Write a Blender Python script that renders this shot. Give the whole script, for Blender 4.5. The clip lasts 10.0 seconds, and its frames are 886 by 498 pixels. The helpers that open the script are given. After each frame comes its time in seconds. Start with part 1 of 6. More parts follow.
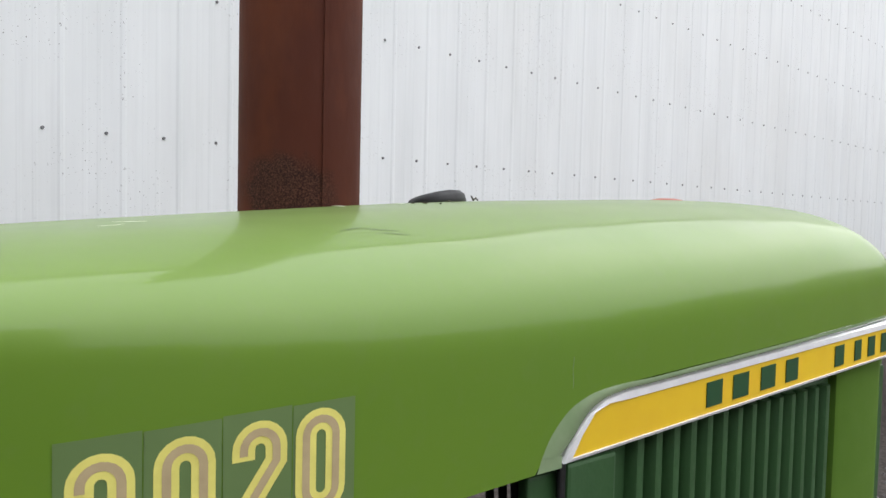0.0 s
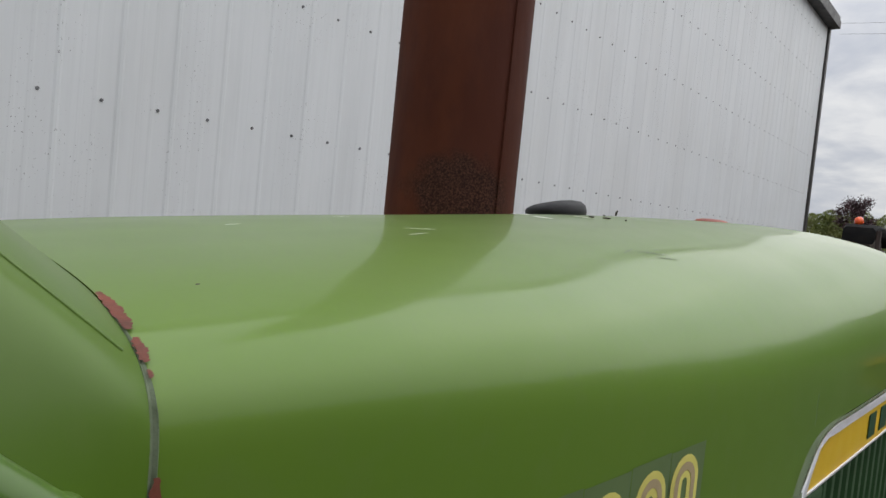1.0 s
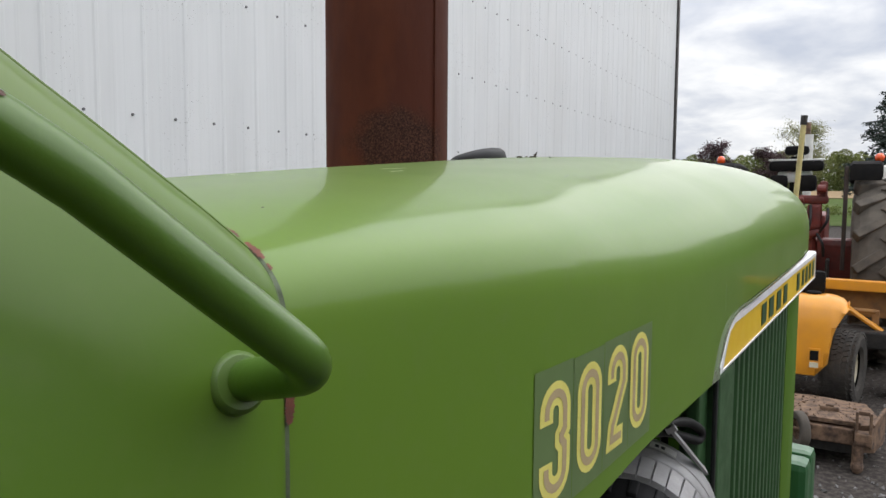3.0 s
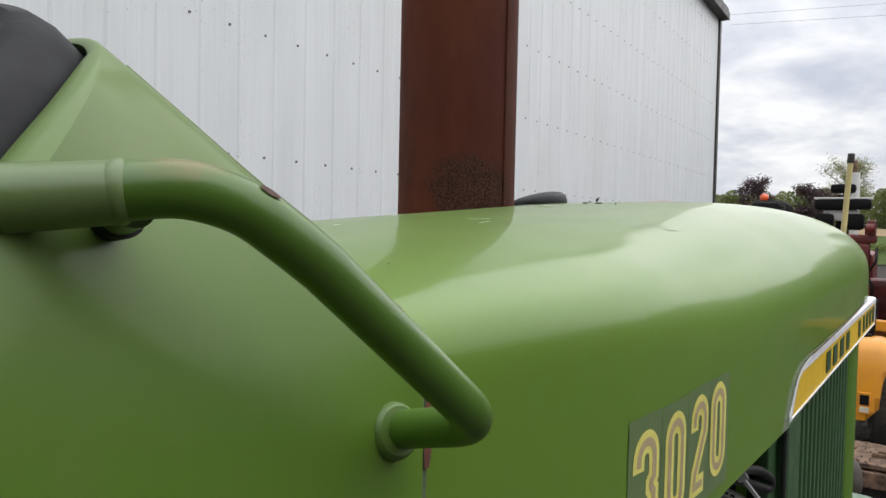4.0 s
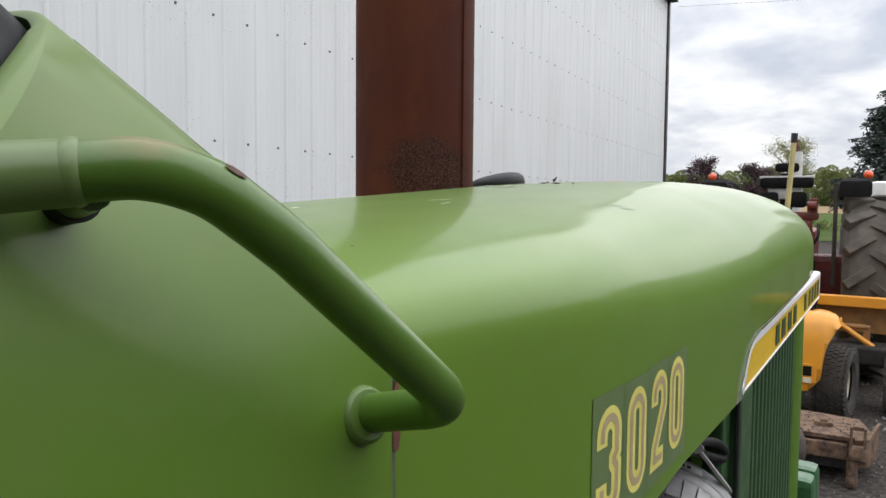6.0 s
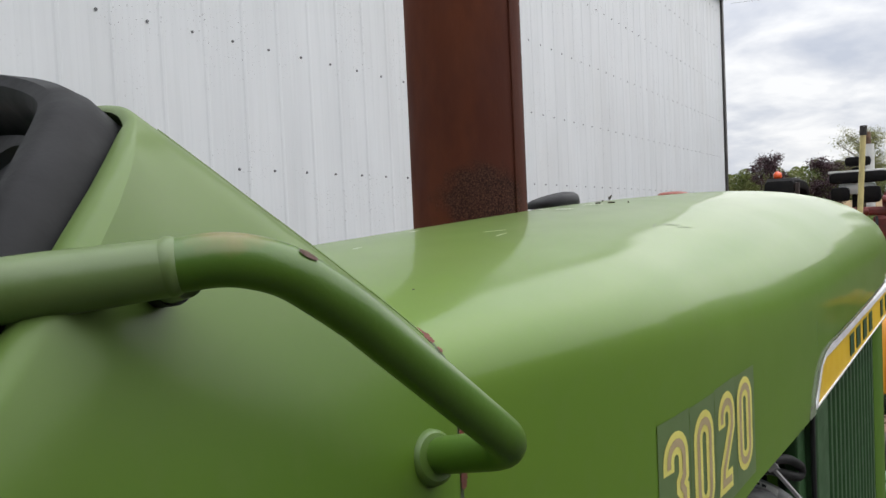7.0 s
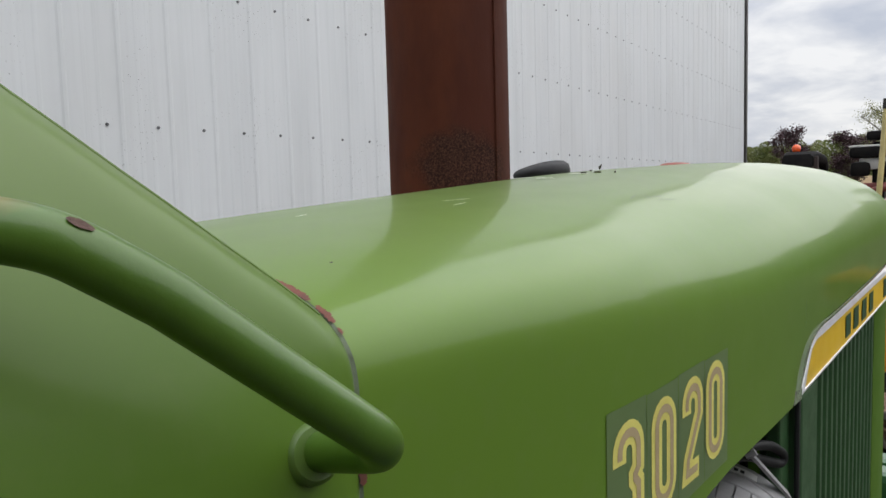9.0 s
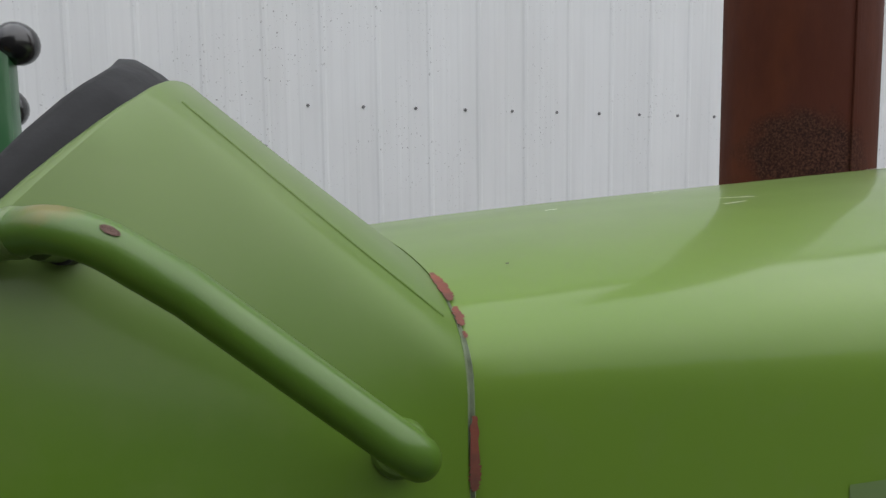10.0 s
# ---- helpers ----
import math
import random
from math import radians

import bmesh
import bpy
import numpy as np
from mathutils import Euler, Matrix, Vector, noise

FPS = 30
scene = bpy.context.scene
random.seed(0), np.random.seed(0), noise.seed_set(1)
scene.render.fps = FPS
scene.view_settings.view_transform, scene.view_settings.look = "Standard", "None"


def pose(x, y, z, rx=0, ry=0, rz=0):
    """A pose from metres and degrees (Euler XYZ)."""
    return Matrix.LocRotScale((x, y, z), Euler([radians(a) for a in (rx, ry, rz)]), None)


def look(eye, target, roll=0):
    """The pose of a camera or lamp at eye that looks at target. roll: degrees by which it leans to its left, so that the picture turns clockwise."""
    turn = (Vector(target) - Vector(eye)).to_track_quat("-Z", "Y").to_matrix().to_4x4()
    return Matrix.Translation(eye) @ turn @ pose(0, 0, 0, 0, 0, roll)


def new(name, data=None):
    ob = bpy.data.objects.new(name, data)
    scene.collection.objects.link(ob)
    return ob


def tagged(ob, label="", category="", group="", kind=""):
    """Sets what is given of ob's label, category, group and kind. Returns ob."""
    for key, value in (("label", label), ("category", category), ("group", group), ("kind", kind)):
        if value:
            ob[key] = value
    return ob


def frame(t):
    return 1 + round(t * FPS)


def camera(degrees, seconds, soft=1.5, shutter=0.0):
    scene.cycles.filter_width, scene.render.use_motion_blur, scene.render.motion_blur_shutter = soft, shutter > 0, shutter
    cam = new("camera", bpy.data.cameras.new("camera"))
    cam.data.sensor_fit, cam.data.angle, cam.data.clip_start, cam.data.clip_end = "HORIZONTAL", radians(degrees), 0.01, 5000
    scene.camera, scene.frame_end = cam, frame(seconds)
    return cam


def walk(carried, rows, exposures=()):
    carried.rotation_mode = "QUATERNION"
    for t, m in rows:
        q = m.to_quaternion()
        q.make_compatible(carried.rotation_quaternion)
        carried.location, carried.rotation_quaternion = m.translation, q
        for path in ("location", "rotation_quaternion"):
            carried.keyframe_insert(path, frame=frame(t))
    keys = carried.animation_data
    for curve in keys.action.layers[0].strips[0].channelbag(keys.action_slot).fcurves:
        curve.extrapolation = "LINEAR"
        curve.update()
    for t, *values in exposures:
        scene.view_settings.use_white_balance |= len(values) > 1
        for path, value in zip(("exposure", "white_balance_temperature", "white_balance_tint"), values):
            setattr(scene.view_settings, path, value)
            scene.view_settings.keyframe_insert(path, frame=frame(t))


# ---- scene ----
cam = camera(65.2, 10.0)
PATH = [
    (0, (-0.784, -3.048, 1.555), (0.511, -1.526, 1.467), 1.3),
    (0.2, (-0.792, -2.957, 1.549), (0.487, -1.421, 1.477), 1.8),
    (0.3, (-0.812, -2.924, 1.551), (0.407, -1.340, 1.487), 0.9),
    (0.5, (-0.849, -2.852, 1.555), (0.337, -1.244, 1.465), -0.1),
    (0.7, (-0.923, -2.814, 1.555), (0.444, -1.354, 1.519), 2.4),
    (0.8, (-0.951, -2.802, 1.557), (0.502, -1.429, 1.513), 3.6),
    (1, (-0.985, -2.775, 1.558), (0.558, -1.507, 1.461), 5.7),
    (1.2, (-1.018, -2.761, 1.559), (0.556, -1.530, 1.479), 6.4),
    (1.5, (-1.024, -2.751, 1.54), (0.514, -1.48, 1.396), 6.8),
    (1.7, (-1.028, -2.762, 1.533), (0.492, -1.470, 1.394), 2.7),
    (2, (-1.044, -2.766, 1.514), (0.572, -1.61, 1.283), 1.5),
    (2.2, (-1.037, -2.757, 1.513), (0.68, -1.755, 1.29), 2.6),
    (3.3, (-1.083, -2.763, 1.529), (0.635, -1.751, 1.38), 0.1),
    (3.5, (-1.082, -2.749, 1.529), (0.642, -1.744, 1.397), 1.9),
    (3.7, (-1.102, -2.747, 1.535), (0.544, -1.614, 1.452), -0.3),
    (4, (-1.119, -2.74, 1.54), (0.555, -1.647, 1.473), 1.2),
    (4.2, (-1.122, -2.722, 1.538), (0.575, -1.668, 1.430), 2.2),
    (4.5, (-1.137, -2.714, 1.545), (0.525, -1.603, 1.497), 2.4),
    (4.6, (-1.133, -2.710, 1.545), (0.523, -1.588, 1.507), 2.8),
    (4.8, (-1.145, -2.720, 1.542), (0.513, -1.609, 1.422), 0.9),
    (5, (-1.13, -2.727, 1.538), (0.592, -1.722, 1.386), 1.1),
    (5.2, (-1.127, -2.730, 1.542), (0.613, -1.752, 1.407), 0.6),
    (5.5, (-1.125, -2.737, 1.54), (0.615, -1.76, 1.411), -0.3),
    (6, (-1.118, -2.734, 1.539), (0.62, -1.752, 1.423), 0.5),
    (6.2, (-1.127, -2.726, 1.547), (0.565, -1.662, 1.473), 0.8),
    (7.3, (-1.133, -2.747, 1.555), (0.52, -1.623, 1.49), -3.0),
    (7.5, (-1.136, -2.744, 1.556), (0.533, -1.642, 1.516), -2.0),
    (7.8, (-1.134, -2.740, 1.558), (0.537, -1.641, 1.528), -1.9),
    (8, (-1.136, -2.741, 1.561), (0.538, -1.647, 1.544), -1.7),
    (8.5, (-1.125, -2.744, 1.565), (0.56, -1.666, 1.52), -2.6),
    (8.7, (-1.116, -2.752, 1.565), (0.530, -1.617, 1.519), -3.4),
    (9, (-1.074, -2.761, 1.552), (0.546, -1.6, 1.392), -1.6),
    (9.2, (-1.053, -2.763, 1.548), (0.521, -1.538, 1.394), -0.4),
    (9.3, (-1.045, -2.768, 1.551), (0.46, -1.457, 1.43), -0.4),
    (9.5, (-1.029, -2.784, 1.554), (0.335, -1.327, 1.416), 0.2),
    (9.6, (-1.011, -2.781, 1.549), (0.245, -1.234, 1.374), 0.3),
    (9.8, (-0.995, -2.794, 1.552), (-0.011, -1.063, 1.366), 1.0),
    (10, (-0.98, -2.822, 1.56), (-0.259, -0.966, 1.366), -0.7),
]
EXPOSURES = [(0.0, 0.55), (0.3, 0.35), (0.6, 0.00), (1.0, -0.16), (1.5, -0.23), (2.0, -0.02), (3.5, 0.25), (4.0, 0.20), (4.5, 0.22), (5.5, 0.30), (6.5, 0.25), (8.0, 0.08), (9.0, 0.06), (10.0, 0.02)]
walk(cam, [(t, look(eye, target, roll)) for t, eye, target, roll in PATH], EXPOSURES)

# ---- light ----
SUN_ELEV, SUN_AZIM = radians(52), radians(138)      # azimuth from north (+y), clockwise
world = bpy.data.worlds.new("overcast_sky")
scene.world = world
world.use_nodes = True
wt = world.node_tree
wt.nodes.clear()


def wnode(kind, **kw):
    n = wt.nodes.new(kind)
    for k, v in kw.items():
        n.inputs[k].default_value = v
    return n


w_out = wnode("ShaderNodeOutputWorld")
w_sky = wnode("ShaderNodeTexSky")
w_sky.sky_type = "NISHITA"
w_sky.sun_disc = False
w_sky.sun_elevation, w_sky.sun_rotation = SUN_ELEV, SUN_AZIM
w_sky.air_density, w_sky.dust_density = 1.0, 2.0
w_co = wnode("ShaderNodeTexCoord")
w_sep = wnode("ShaderNodeSeparateXYZ")
wt.links.new(w_co.outputs["Generated"], w_sep.inputs[0])
w_up = wnode("ShaderNodeMath")
w_up.operation = "MAXIMUM"
w_up.inputs[1].default_value = 0.0
wt.links.new(w_sep.outputs["Z"], w_up.inputs[0])
w_den = wnode("ShaderNodeMath")
w_den.operation = "ADD"
w_den.inputs[1].default_value = 0.22
wt.links.new(w_up.outputs[0], w_den.inputs[0])
w_div = wnode("ShaderNodeVectorMath")
w_div.operation = "DIVIDE"
w_cmb = wnode("ShaderNodeCombineXYZ")
for i in range(3):
    wt.links.new(w_den.outputs[0], w_cmb.inputs[i])
wt.links.new(w_co.outputs["Generated"], w_div.inputs[0])
wt.links.new(w_cmb.outputs[0], w_div.inputs[1])
w_map = wnode("ShaderNodeMapping")
w_map.inputs["Location"].default_value = (0.6, 0.25, 0.0)
w_map.inputs["Scale"].default_value = (1.0, 1.0, 0.6)
wt.links.new(w_div.outputs[0], w_map.inputs[0])
w_noi = wnode("ShaderNodeTexNoise", Scale=2.7, Detail=9.0, Roughness=0.52, Distortion=0.25)
wt.links.new(w_map.outputs[0], w_noi.inputs["Vector"])
w_ramp = wnode("ShaderNodeValToRGB")
cr = w_ramp.color_ramp
cr.elements[0].position, cr.elements[0].color = 0.36, (7.7, 8.2, 9.4, 1)
cr.elements[1].position, cr.elements[1].color = 0.64, (13.2, 13.2, 13.3, 1)
e = cr.elements.new(0.48)
e.color = (9.6, 9.9, 10.7, 1)
wt.links.new(w_noi.outputs[0], w_ramp.inputs[0])
w_mix = wnode("ShaderNodeMix")
w_mix.data_type = "RGBA"
w_mix.inputs[0].default_value = 0.86
wt.links.new(w_sky.outputs[0], w_mix.inputs[6])
wt.links.new(w_ramp.outputs[0], w_mix.inputs[7])
w_bg = wnode("ShaderNodeBackground", Strength=0.077)
# overcast: the zenith is brighter than the horizon
w_gr = wnode("ShaderNodeMapRange")
w_gr.interpolation_type = "SMOOTHSTEP"
w_gr.inputs["From Min"].default_value, w_gr.inputs["From Max"].default_value = 0.12, 0.98
w_gr.inputs["To Min"].default_value, w_gr.inputs["To Max"].default_value = 0.93, 2.15
wt.links.new(w_up.outputs[0], w_gr.inputs[0])
w_mul = wnode("ShaderNodeVectorMath")
w_mul.operation = "SCALE"
wt.links.new(w_mix.outputs[2], w_mul.inputs[0])
wt.links.new(w_gr.outputs[0], w_mul.inputs["Scale"])
wt.links.new(w_mul.outputs[0], w_bg.inputs[0])
wt.links.new(w_bg.outputs[0], w_out.inputs[0])

sun = new("sun", bpy.data.lights.new("sun", "SUN"))
sun.data.energy, sun.data.angle, sun.data.color = 1.9, radians(140), (1.0, 0.97, 0.92)
sun.matrix_world = look((0, 0, 0), (-math.sin(SUN_AZIM) * math.cos(SUN_ELEV), -math.cos(SUN_AZIM) * math.cos(SUN_ELEV), -math.sin(SUN_ELEV)))


# ---- materials ----
def mat(name, color, rough=0.5, metal=0.0, coat=0.0, coat_rough=0.10, vary=0.0, vscale=3.0, color2=None, bump=0.0, bscale=60.0, spec=0.5, detail=6.0, stretch=(1, 1, 1), lo=0.35, hi=0.7, random=0.0):
    m = bpy.data.materials.new(name)
    m.use_nodes = True
    nt = m.node_tree
    b = nt.nodes["Principled BSDF"]
    b.inputs["Base Color"].default_value = (*color, 1)
    b.inputs["Roughness"].default_value = rough
    b.inputs["Metallic"].default_value = metal
    b.inputs["Specular IOR Level"].default_value = spec
    b.inputs["Coat Weight"].default_value = coat
    b.inputs["Coat Roughness"].default_value = coat_rough
    co = nt.nodes.new("ShaderNodeTexCoord")
    mp = nt.nodes.new("ShaderNodeMapping")
    mp.inputs["Scale"].default_value = stretch
    nt.links.new(co.outputs["Object"], mp.inputs[0])
    if color2 is not None:
        n = nt.nodes.new("ShaderNodeTexNoise")
        n.inputs["Scale"].default_value, n.inputs["Detail"].default_value, n.inputs["Roughness"].default_value = vscale, detail, 0.6
        nt.links.new(mp.outputs[0], n.inputs["Vector"])
        r = nt.nodes.new("ShaderNodeValToRGB")
        r.color_ramp.elements[0].position, r.color_ramp.elements[0].color = lo, (*color, 1)
        r.color_ramp.elements[1].position, r.color_ramp.elements[1].color = hi, (*color2, 1)
        nt.links.new(n.outputs[0], r.inputs[0])
        last = r.outputs[0]
        if random:
            info = nt.nodes.new("ShaderNodeObjectInfo")
            hs = nt.nodes.new("ShaderNodeHueSaturation")
            mr = nt.nodes.new("ShaderNodeMapRange")
            mr.inputs["To Min"].default_value, mr.inputs["To Max"].default_value = 1 - random, 1 + random
            nt.links.new(info.outputs["Random"], mr.inputs[0])
            nt.links.new(mr.outputs[0], hs.inputs["Value"])
            nt.links.new(last, hs.inputs["Color"])
            last = hs.outputs[0]
        nt.links.new(last, b.inputs["Base Color"])
    if vary:
        n2 = nt.nodes.new("ShaderNodeTexNoise")
        n2.inputs["Scale"].default_value, n2.inputs["Detail"].default_value = vscale * 2.7, 5
        nt.links.new(mp.outputs[0], n2.inputs["Vector"])
        mr2 = nt.nodes.new("ShaderNodeMapRange")
        mr2.inputs["From Min"].default_value, mr2.inputs["From Max"].default_value = 0.3, 0.7
        mr2.inputs["To Min"].default_value, mr2.inputs["To Max"].default_value = max(0.02, rough - vary), min(1, rough + vary)
        nt.links.new(n2.outputs[0], mr2.inputs[0])
        nt.links.new(mr2.outputs[0], b.inputs["Roughness"])
    if bump:
        n3 = nt.nodes.new("ShaderNodeTexNoise")
        n3.inputs["Scale"].default_value, n3.inputs["Detail"].default_value = bscale, 6
        nt.links.new(mp.outputs[0], n3.inputs["Vector"])
        bp = nt.nodes.new("ShaderNodeBump")
        bp.inputs["Strength"].default_value, bp.inputs["Distance"].default_value = bump, 0.01
        nt.links.new(n3.outputs[0], bp.inputs["Height"])
        nt.links.new(bp.outputs[0], b.inputs["Normal"])
    return m


GREEN = mat("green_tractor_paint", (0.112, 0.215, 0.021), 0.46, coat=0.42, coat_rough=0.13, spec=0.26, vary=0.05, vscale=2.2, color2=(0.127, 0.229, 0.021), bump=0.008, bscale=240)
GREEN_DULL = mat("faded_green_cowl_paint", (0.090, 0.180, 0.011), 0.48, coat=0.26, coat_rough=0.18, spec=0.28, vary=0.05, vscale=2.2, color2=(0.076, 0.154, 0.012), bump=0.008, bscale=240)
GREEN_FLAT = mat("flat_green_nose_paint", (0.075, 0.150, 0.020), 0.75, vary=0.08, vscale=6, color2=(0.088, 0.165, 0.024), spec=0.10)
GREEN_RAIL = mat("green_rail_paint", (0.060, 0.130, 0.014), 0.42, coat=0.32, vary=0.08, vscale=9, color2=(0.078, 0.150, 0.016), bump=0.03, bscale=180)
GREEN_DARK = mat("green_grille_paint", (0.030, 0.085, 0.028), 0.5, coat=0.1, vary=0.1, vscale=12, color2=(0.030, 0.085, 0.027), bump=0.05, bscale=160)
GREEN_CAST = mat("green_casting_paint", (0.022, 0.105, 0.035), 0.4, coat=0.3, vary=0.1, vscale=10, color2=(0.034, 0.12, 0.042), bump=0.05)
DECAL_FILM = mat("clear_decal_film", (0.120, 0.190, 0.066), 0.40, coat=0.5, vary=0.05, vscale=20, color2=(0.132, 0.205, 0.074))
YELLOW = mat("yellow_decal", (0.80, 0.74, 0.20), 0.45, vary=0.08, vscale=30, color2=(0.68, 0.62, 0.16), spec=0.3)
TAN = mat("faded_decal_stripe", (0.48, 0.38, 0.22), 0.55, vary=0.08, vscale=60, color2=(0.42, 0.33, 0.19), spec=0.3)
BADGE_YELLOW = mat("badge_yellow", (0.78, 0.52, 0.022), 0.42, vary=0.06, vscale=14, color2=(0.74, 0.47, 0.025), spec=0.4)
BADGE_GREEN = mat("badge_green", (0.02, 0.075, 0.03), 0.4)
CHROME = mat("brushed_aluminium_trim", (0.84, 0.84, 0.86), 0.45, metal=0.35, vary=0.1, vscale=40, color2=(0.74, 0.74, 0.76))
RUBBER = mat("black_rubber_trim", (0.009, 0.0095, 0.010), 0.55, vary=0.1, vscale=20, color2=(0.015, 0.015, 0.016), bump=0.05, spec=0.35)
PLASTIC = mat("black_moulded_plastic", (0.011, 0.0112, 0.012), 0.58, vary=0.10, vscale=14, color2=(0.017, 0.0175, 0.019), bump=0.04, bscale=220, spec=0.22)
DARK = mat("oily_black_metal", (0.012, 0.011, 0.010), 0.6, vary=0.2, vscale=18, color2=(0.03, 0.026, 0.022), bump=0.2, bscale=50)
ALU = mat("dull_cast_aluminium", (0.34, 0.335, 0.335), 0.6, metal=0.15, vary=0.15, vscale=30, color2=(0.26, 0.26, 0.26), bump=0.1, bscale=150)
PRIMER = mat("red_primer_chip", (0.20, 0.055, 0.032), 0.75, color2=(0.10, 0.038, 0.026), vscale=90, bump=0.08, bscale=400)
CHIP = mat("brown_rust_chip", (0.075, 0.042, 0.030), 0.8, color2=(0.12, 0.065, 0.05), vscale=200, bump=0.3, bscale=400)
SCUFF = mat("pale_paint_scratch", (0.62, 0.66, 0.52), 0.5, color2=(0.5, 0.56, 0.4), vscale=150)
SEAM = mat("grey_green_gasket", (0.19, 0.235, 0.15), 0.6, color2=(0.085, 0.11, 0.06), vscale=60, bump=0.2, bscale=200)
PALE_EDGE = mat("pale_green_edge", (0.20, 0.29, 0.15), 0.20, vary=0.05, vscale=30, color2=(0.25, 0.33, 0.19), coat=1.0, coat_rough=0.06)


def weathered(m, faded, spots, sheen):
    """Faded cloudy patches, a fine dusty mottle, a paler upper part and an uneven clear coat."""
    nt = m.node_tree
    b = nt.nodes["Principled BSDF"]
    co = nt.nodes.new("ShaderNodeTexCoord")

    def tex(scale, detail, lo, hi, to):
        n = nt.nodes.new("ShaderNodeTexNoise")
        n.inputs["Scale"].default_value, n.inputs["Detail"].default_value = scale, detail
        nt.links.new(co.outputs["Object"], n.inputs["Vector"])
        r = nt.nodes.new("ShaderNodeMapRange")
        r.inputs["From Min"].default_value, r.inputs["From Max"].default_value = lo, hi
        r.inputs["To Min"].default_value, r.inputs["To Max"].default_value = to
        nt.links.new(n.outputs[0], r.inputs[0])
        return r.outputs[0]

    last = b.inputs["Base Color"].links[0].from_socket
    for fac, col in ((tex(3.5, 7, 0.42, 0.72, (0, 0.30)), faded), (tex(60, 5, 0.50, 0.80, (0, 0.22)), spots)):
        mx = nt.nodes.new("ShaderNodeMix")
        mx.data_type = "RGBA"
        mx.inputs[7].default_value = (*col, 1)
        nt.links.new(fac, mx.inputs[0])
        nt.links.new(last, mx.inputs[6])
        last = mx.outputs[2]
    # the colour turns paler and greyer with height, unevenly
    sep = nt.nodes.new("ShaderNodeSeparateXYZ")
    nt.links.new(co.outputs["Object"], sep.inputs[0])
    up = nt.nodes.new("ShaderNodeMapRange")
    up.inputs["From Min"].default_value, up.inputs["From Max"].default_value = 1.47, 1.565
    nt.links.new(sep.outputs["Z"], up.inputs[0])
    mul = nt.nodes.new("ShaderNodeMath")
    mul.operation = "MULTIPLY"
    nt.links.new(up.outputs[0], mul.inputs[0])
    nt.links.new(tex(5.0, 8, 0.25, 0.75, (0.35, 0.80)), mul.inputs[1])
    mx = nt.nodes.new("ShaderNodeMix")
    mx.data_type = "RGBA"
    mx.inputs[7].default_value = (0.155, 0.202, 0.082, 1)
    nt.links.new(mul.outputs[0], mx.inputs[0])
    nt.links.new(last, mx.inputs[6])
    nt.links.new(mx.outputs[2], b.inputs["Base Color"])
    nt.links.new(tex(7.0, 6, 0.30, 0.70, sheen), b.inputs["Coat Roughness"])
    # slight hand-beaten waviness of the sheet, drawn out along it
    wave = nt.nodes.new("ShaderNodeMapping")
    wave.inputs["Scale"].default_value = (2.6, 11.0, 11.0)
    nt.links.new(co.outputs["Object"], wave.inputs["Vector"])
    dents = nt.nodes.new("ShaderNodeTexNoise")
    dents.inputs["Scale"].default_value, dents.inputs["Detail"].default_value = 1.0, 1.2
    nt.links.new(wave.outputs[0], dents.inputs["Vector"])
    relief = nt.nodes.new("ShaderNodeBump")
    relief.inputs["Strength"].default_value, relief.inputs["Distance"].default_value = 0.9, 0.0045
    nt.links.new(dents.outputs[0], relief.inputs["Height"])
    nt.links.new(relief.outputs[0], b.inputs["Coat Normal"])


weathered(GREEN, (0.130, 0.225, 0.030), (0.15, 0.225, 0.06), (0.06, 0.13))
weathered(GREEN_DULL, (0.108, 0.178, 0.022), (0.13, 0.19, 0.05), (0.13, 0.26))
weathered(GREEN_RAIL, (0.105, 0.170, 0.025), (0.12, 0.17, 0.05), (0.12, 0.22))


def part(name, bm, material, parent=None, label="", smooth=True):
    me = bpy.data.meshes.new(name)
    if smooth:
        for f in bm.faces:
            f.smooth = True
    bm.to_mesh(me)
    bm.free()
    me.materials.append(material)
    if smooth:
        me.set_sharp_from_angle(angle=radians(38))
    ob = new(name, me)
    if parent is not None:
        ob.parent = parent
    if label:
        ob["label"] = label
    return ob


def thing(name, m, label, category, group="", kind=""):
    ob = new(name)
    ob.matrix_world = m
    ob.empty_display_size = 0.1
    return tagged(ob, label, category, group, kind)


def box(bm, x0, x1, y0, y1, z0, z1, m=None, bevel=0.0):
    r = bmesh.ops.create_cube(bm, size=1)
    M = Matrix.Translation(((x0 + x1) / 2, (y0 + y1) / 2, (z0 + z1) / 2)) @ Matrix.Diagonal((x1 - x0, y1 - y0, z1 - z0, 1))
    bmesh.ops.transform(bm, matrix=(m @ M) if m is not None else M, verts=r["verts"])
    if bevel:
        es = list({ed for v in r["verts"] for ed in v.link_edges})
        bmesh.ops.bevel(bm, geom=es, offset=bevel, segments=2, profile=0.6, affect="EDGES")
    return bm


def cyl(bm, p, q, r0, r1=None, n=24, caps=True):
    p, q = Vector(p), Vector(q)
    d = q - p
    M = Matrix.Translation((p + q) / 2) @ d.to_track_quat("Z", "Y").to_matrix().to_4x4()
    bmesh.ops.create_cone(bm, cap_ends=caps, segments=n, radius1=r0, radius2=r0 if r1 is None else r1, depth=d.length, matrix=M)
    return bm


def ball(bm, c, r, sx=1, sy=1, sz=1, n=20):
    bmesh.ops.create_uvsphere(bm, u_segments=n, v_segments=n // 2 + 2, radius=1, matrix=Matrix.Translation(c) @ Matrix.Diagonal((r * sx, r * sy, r * sz, 1)))
    return bm


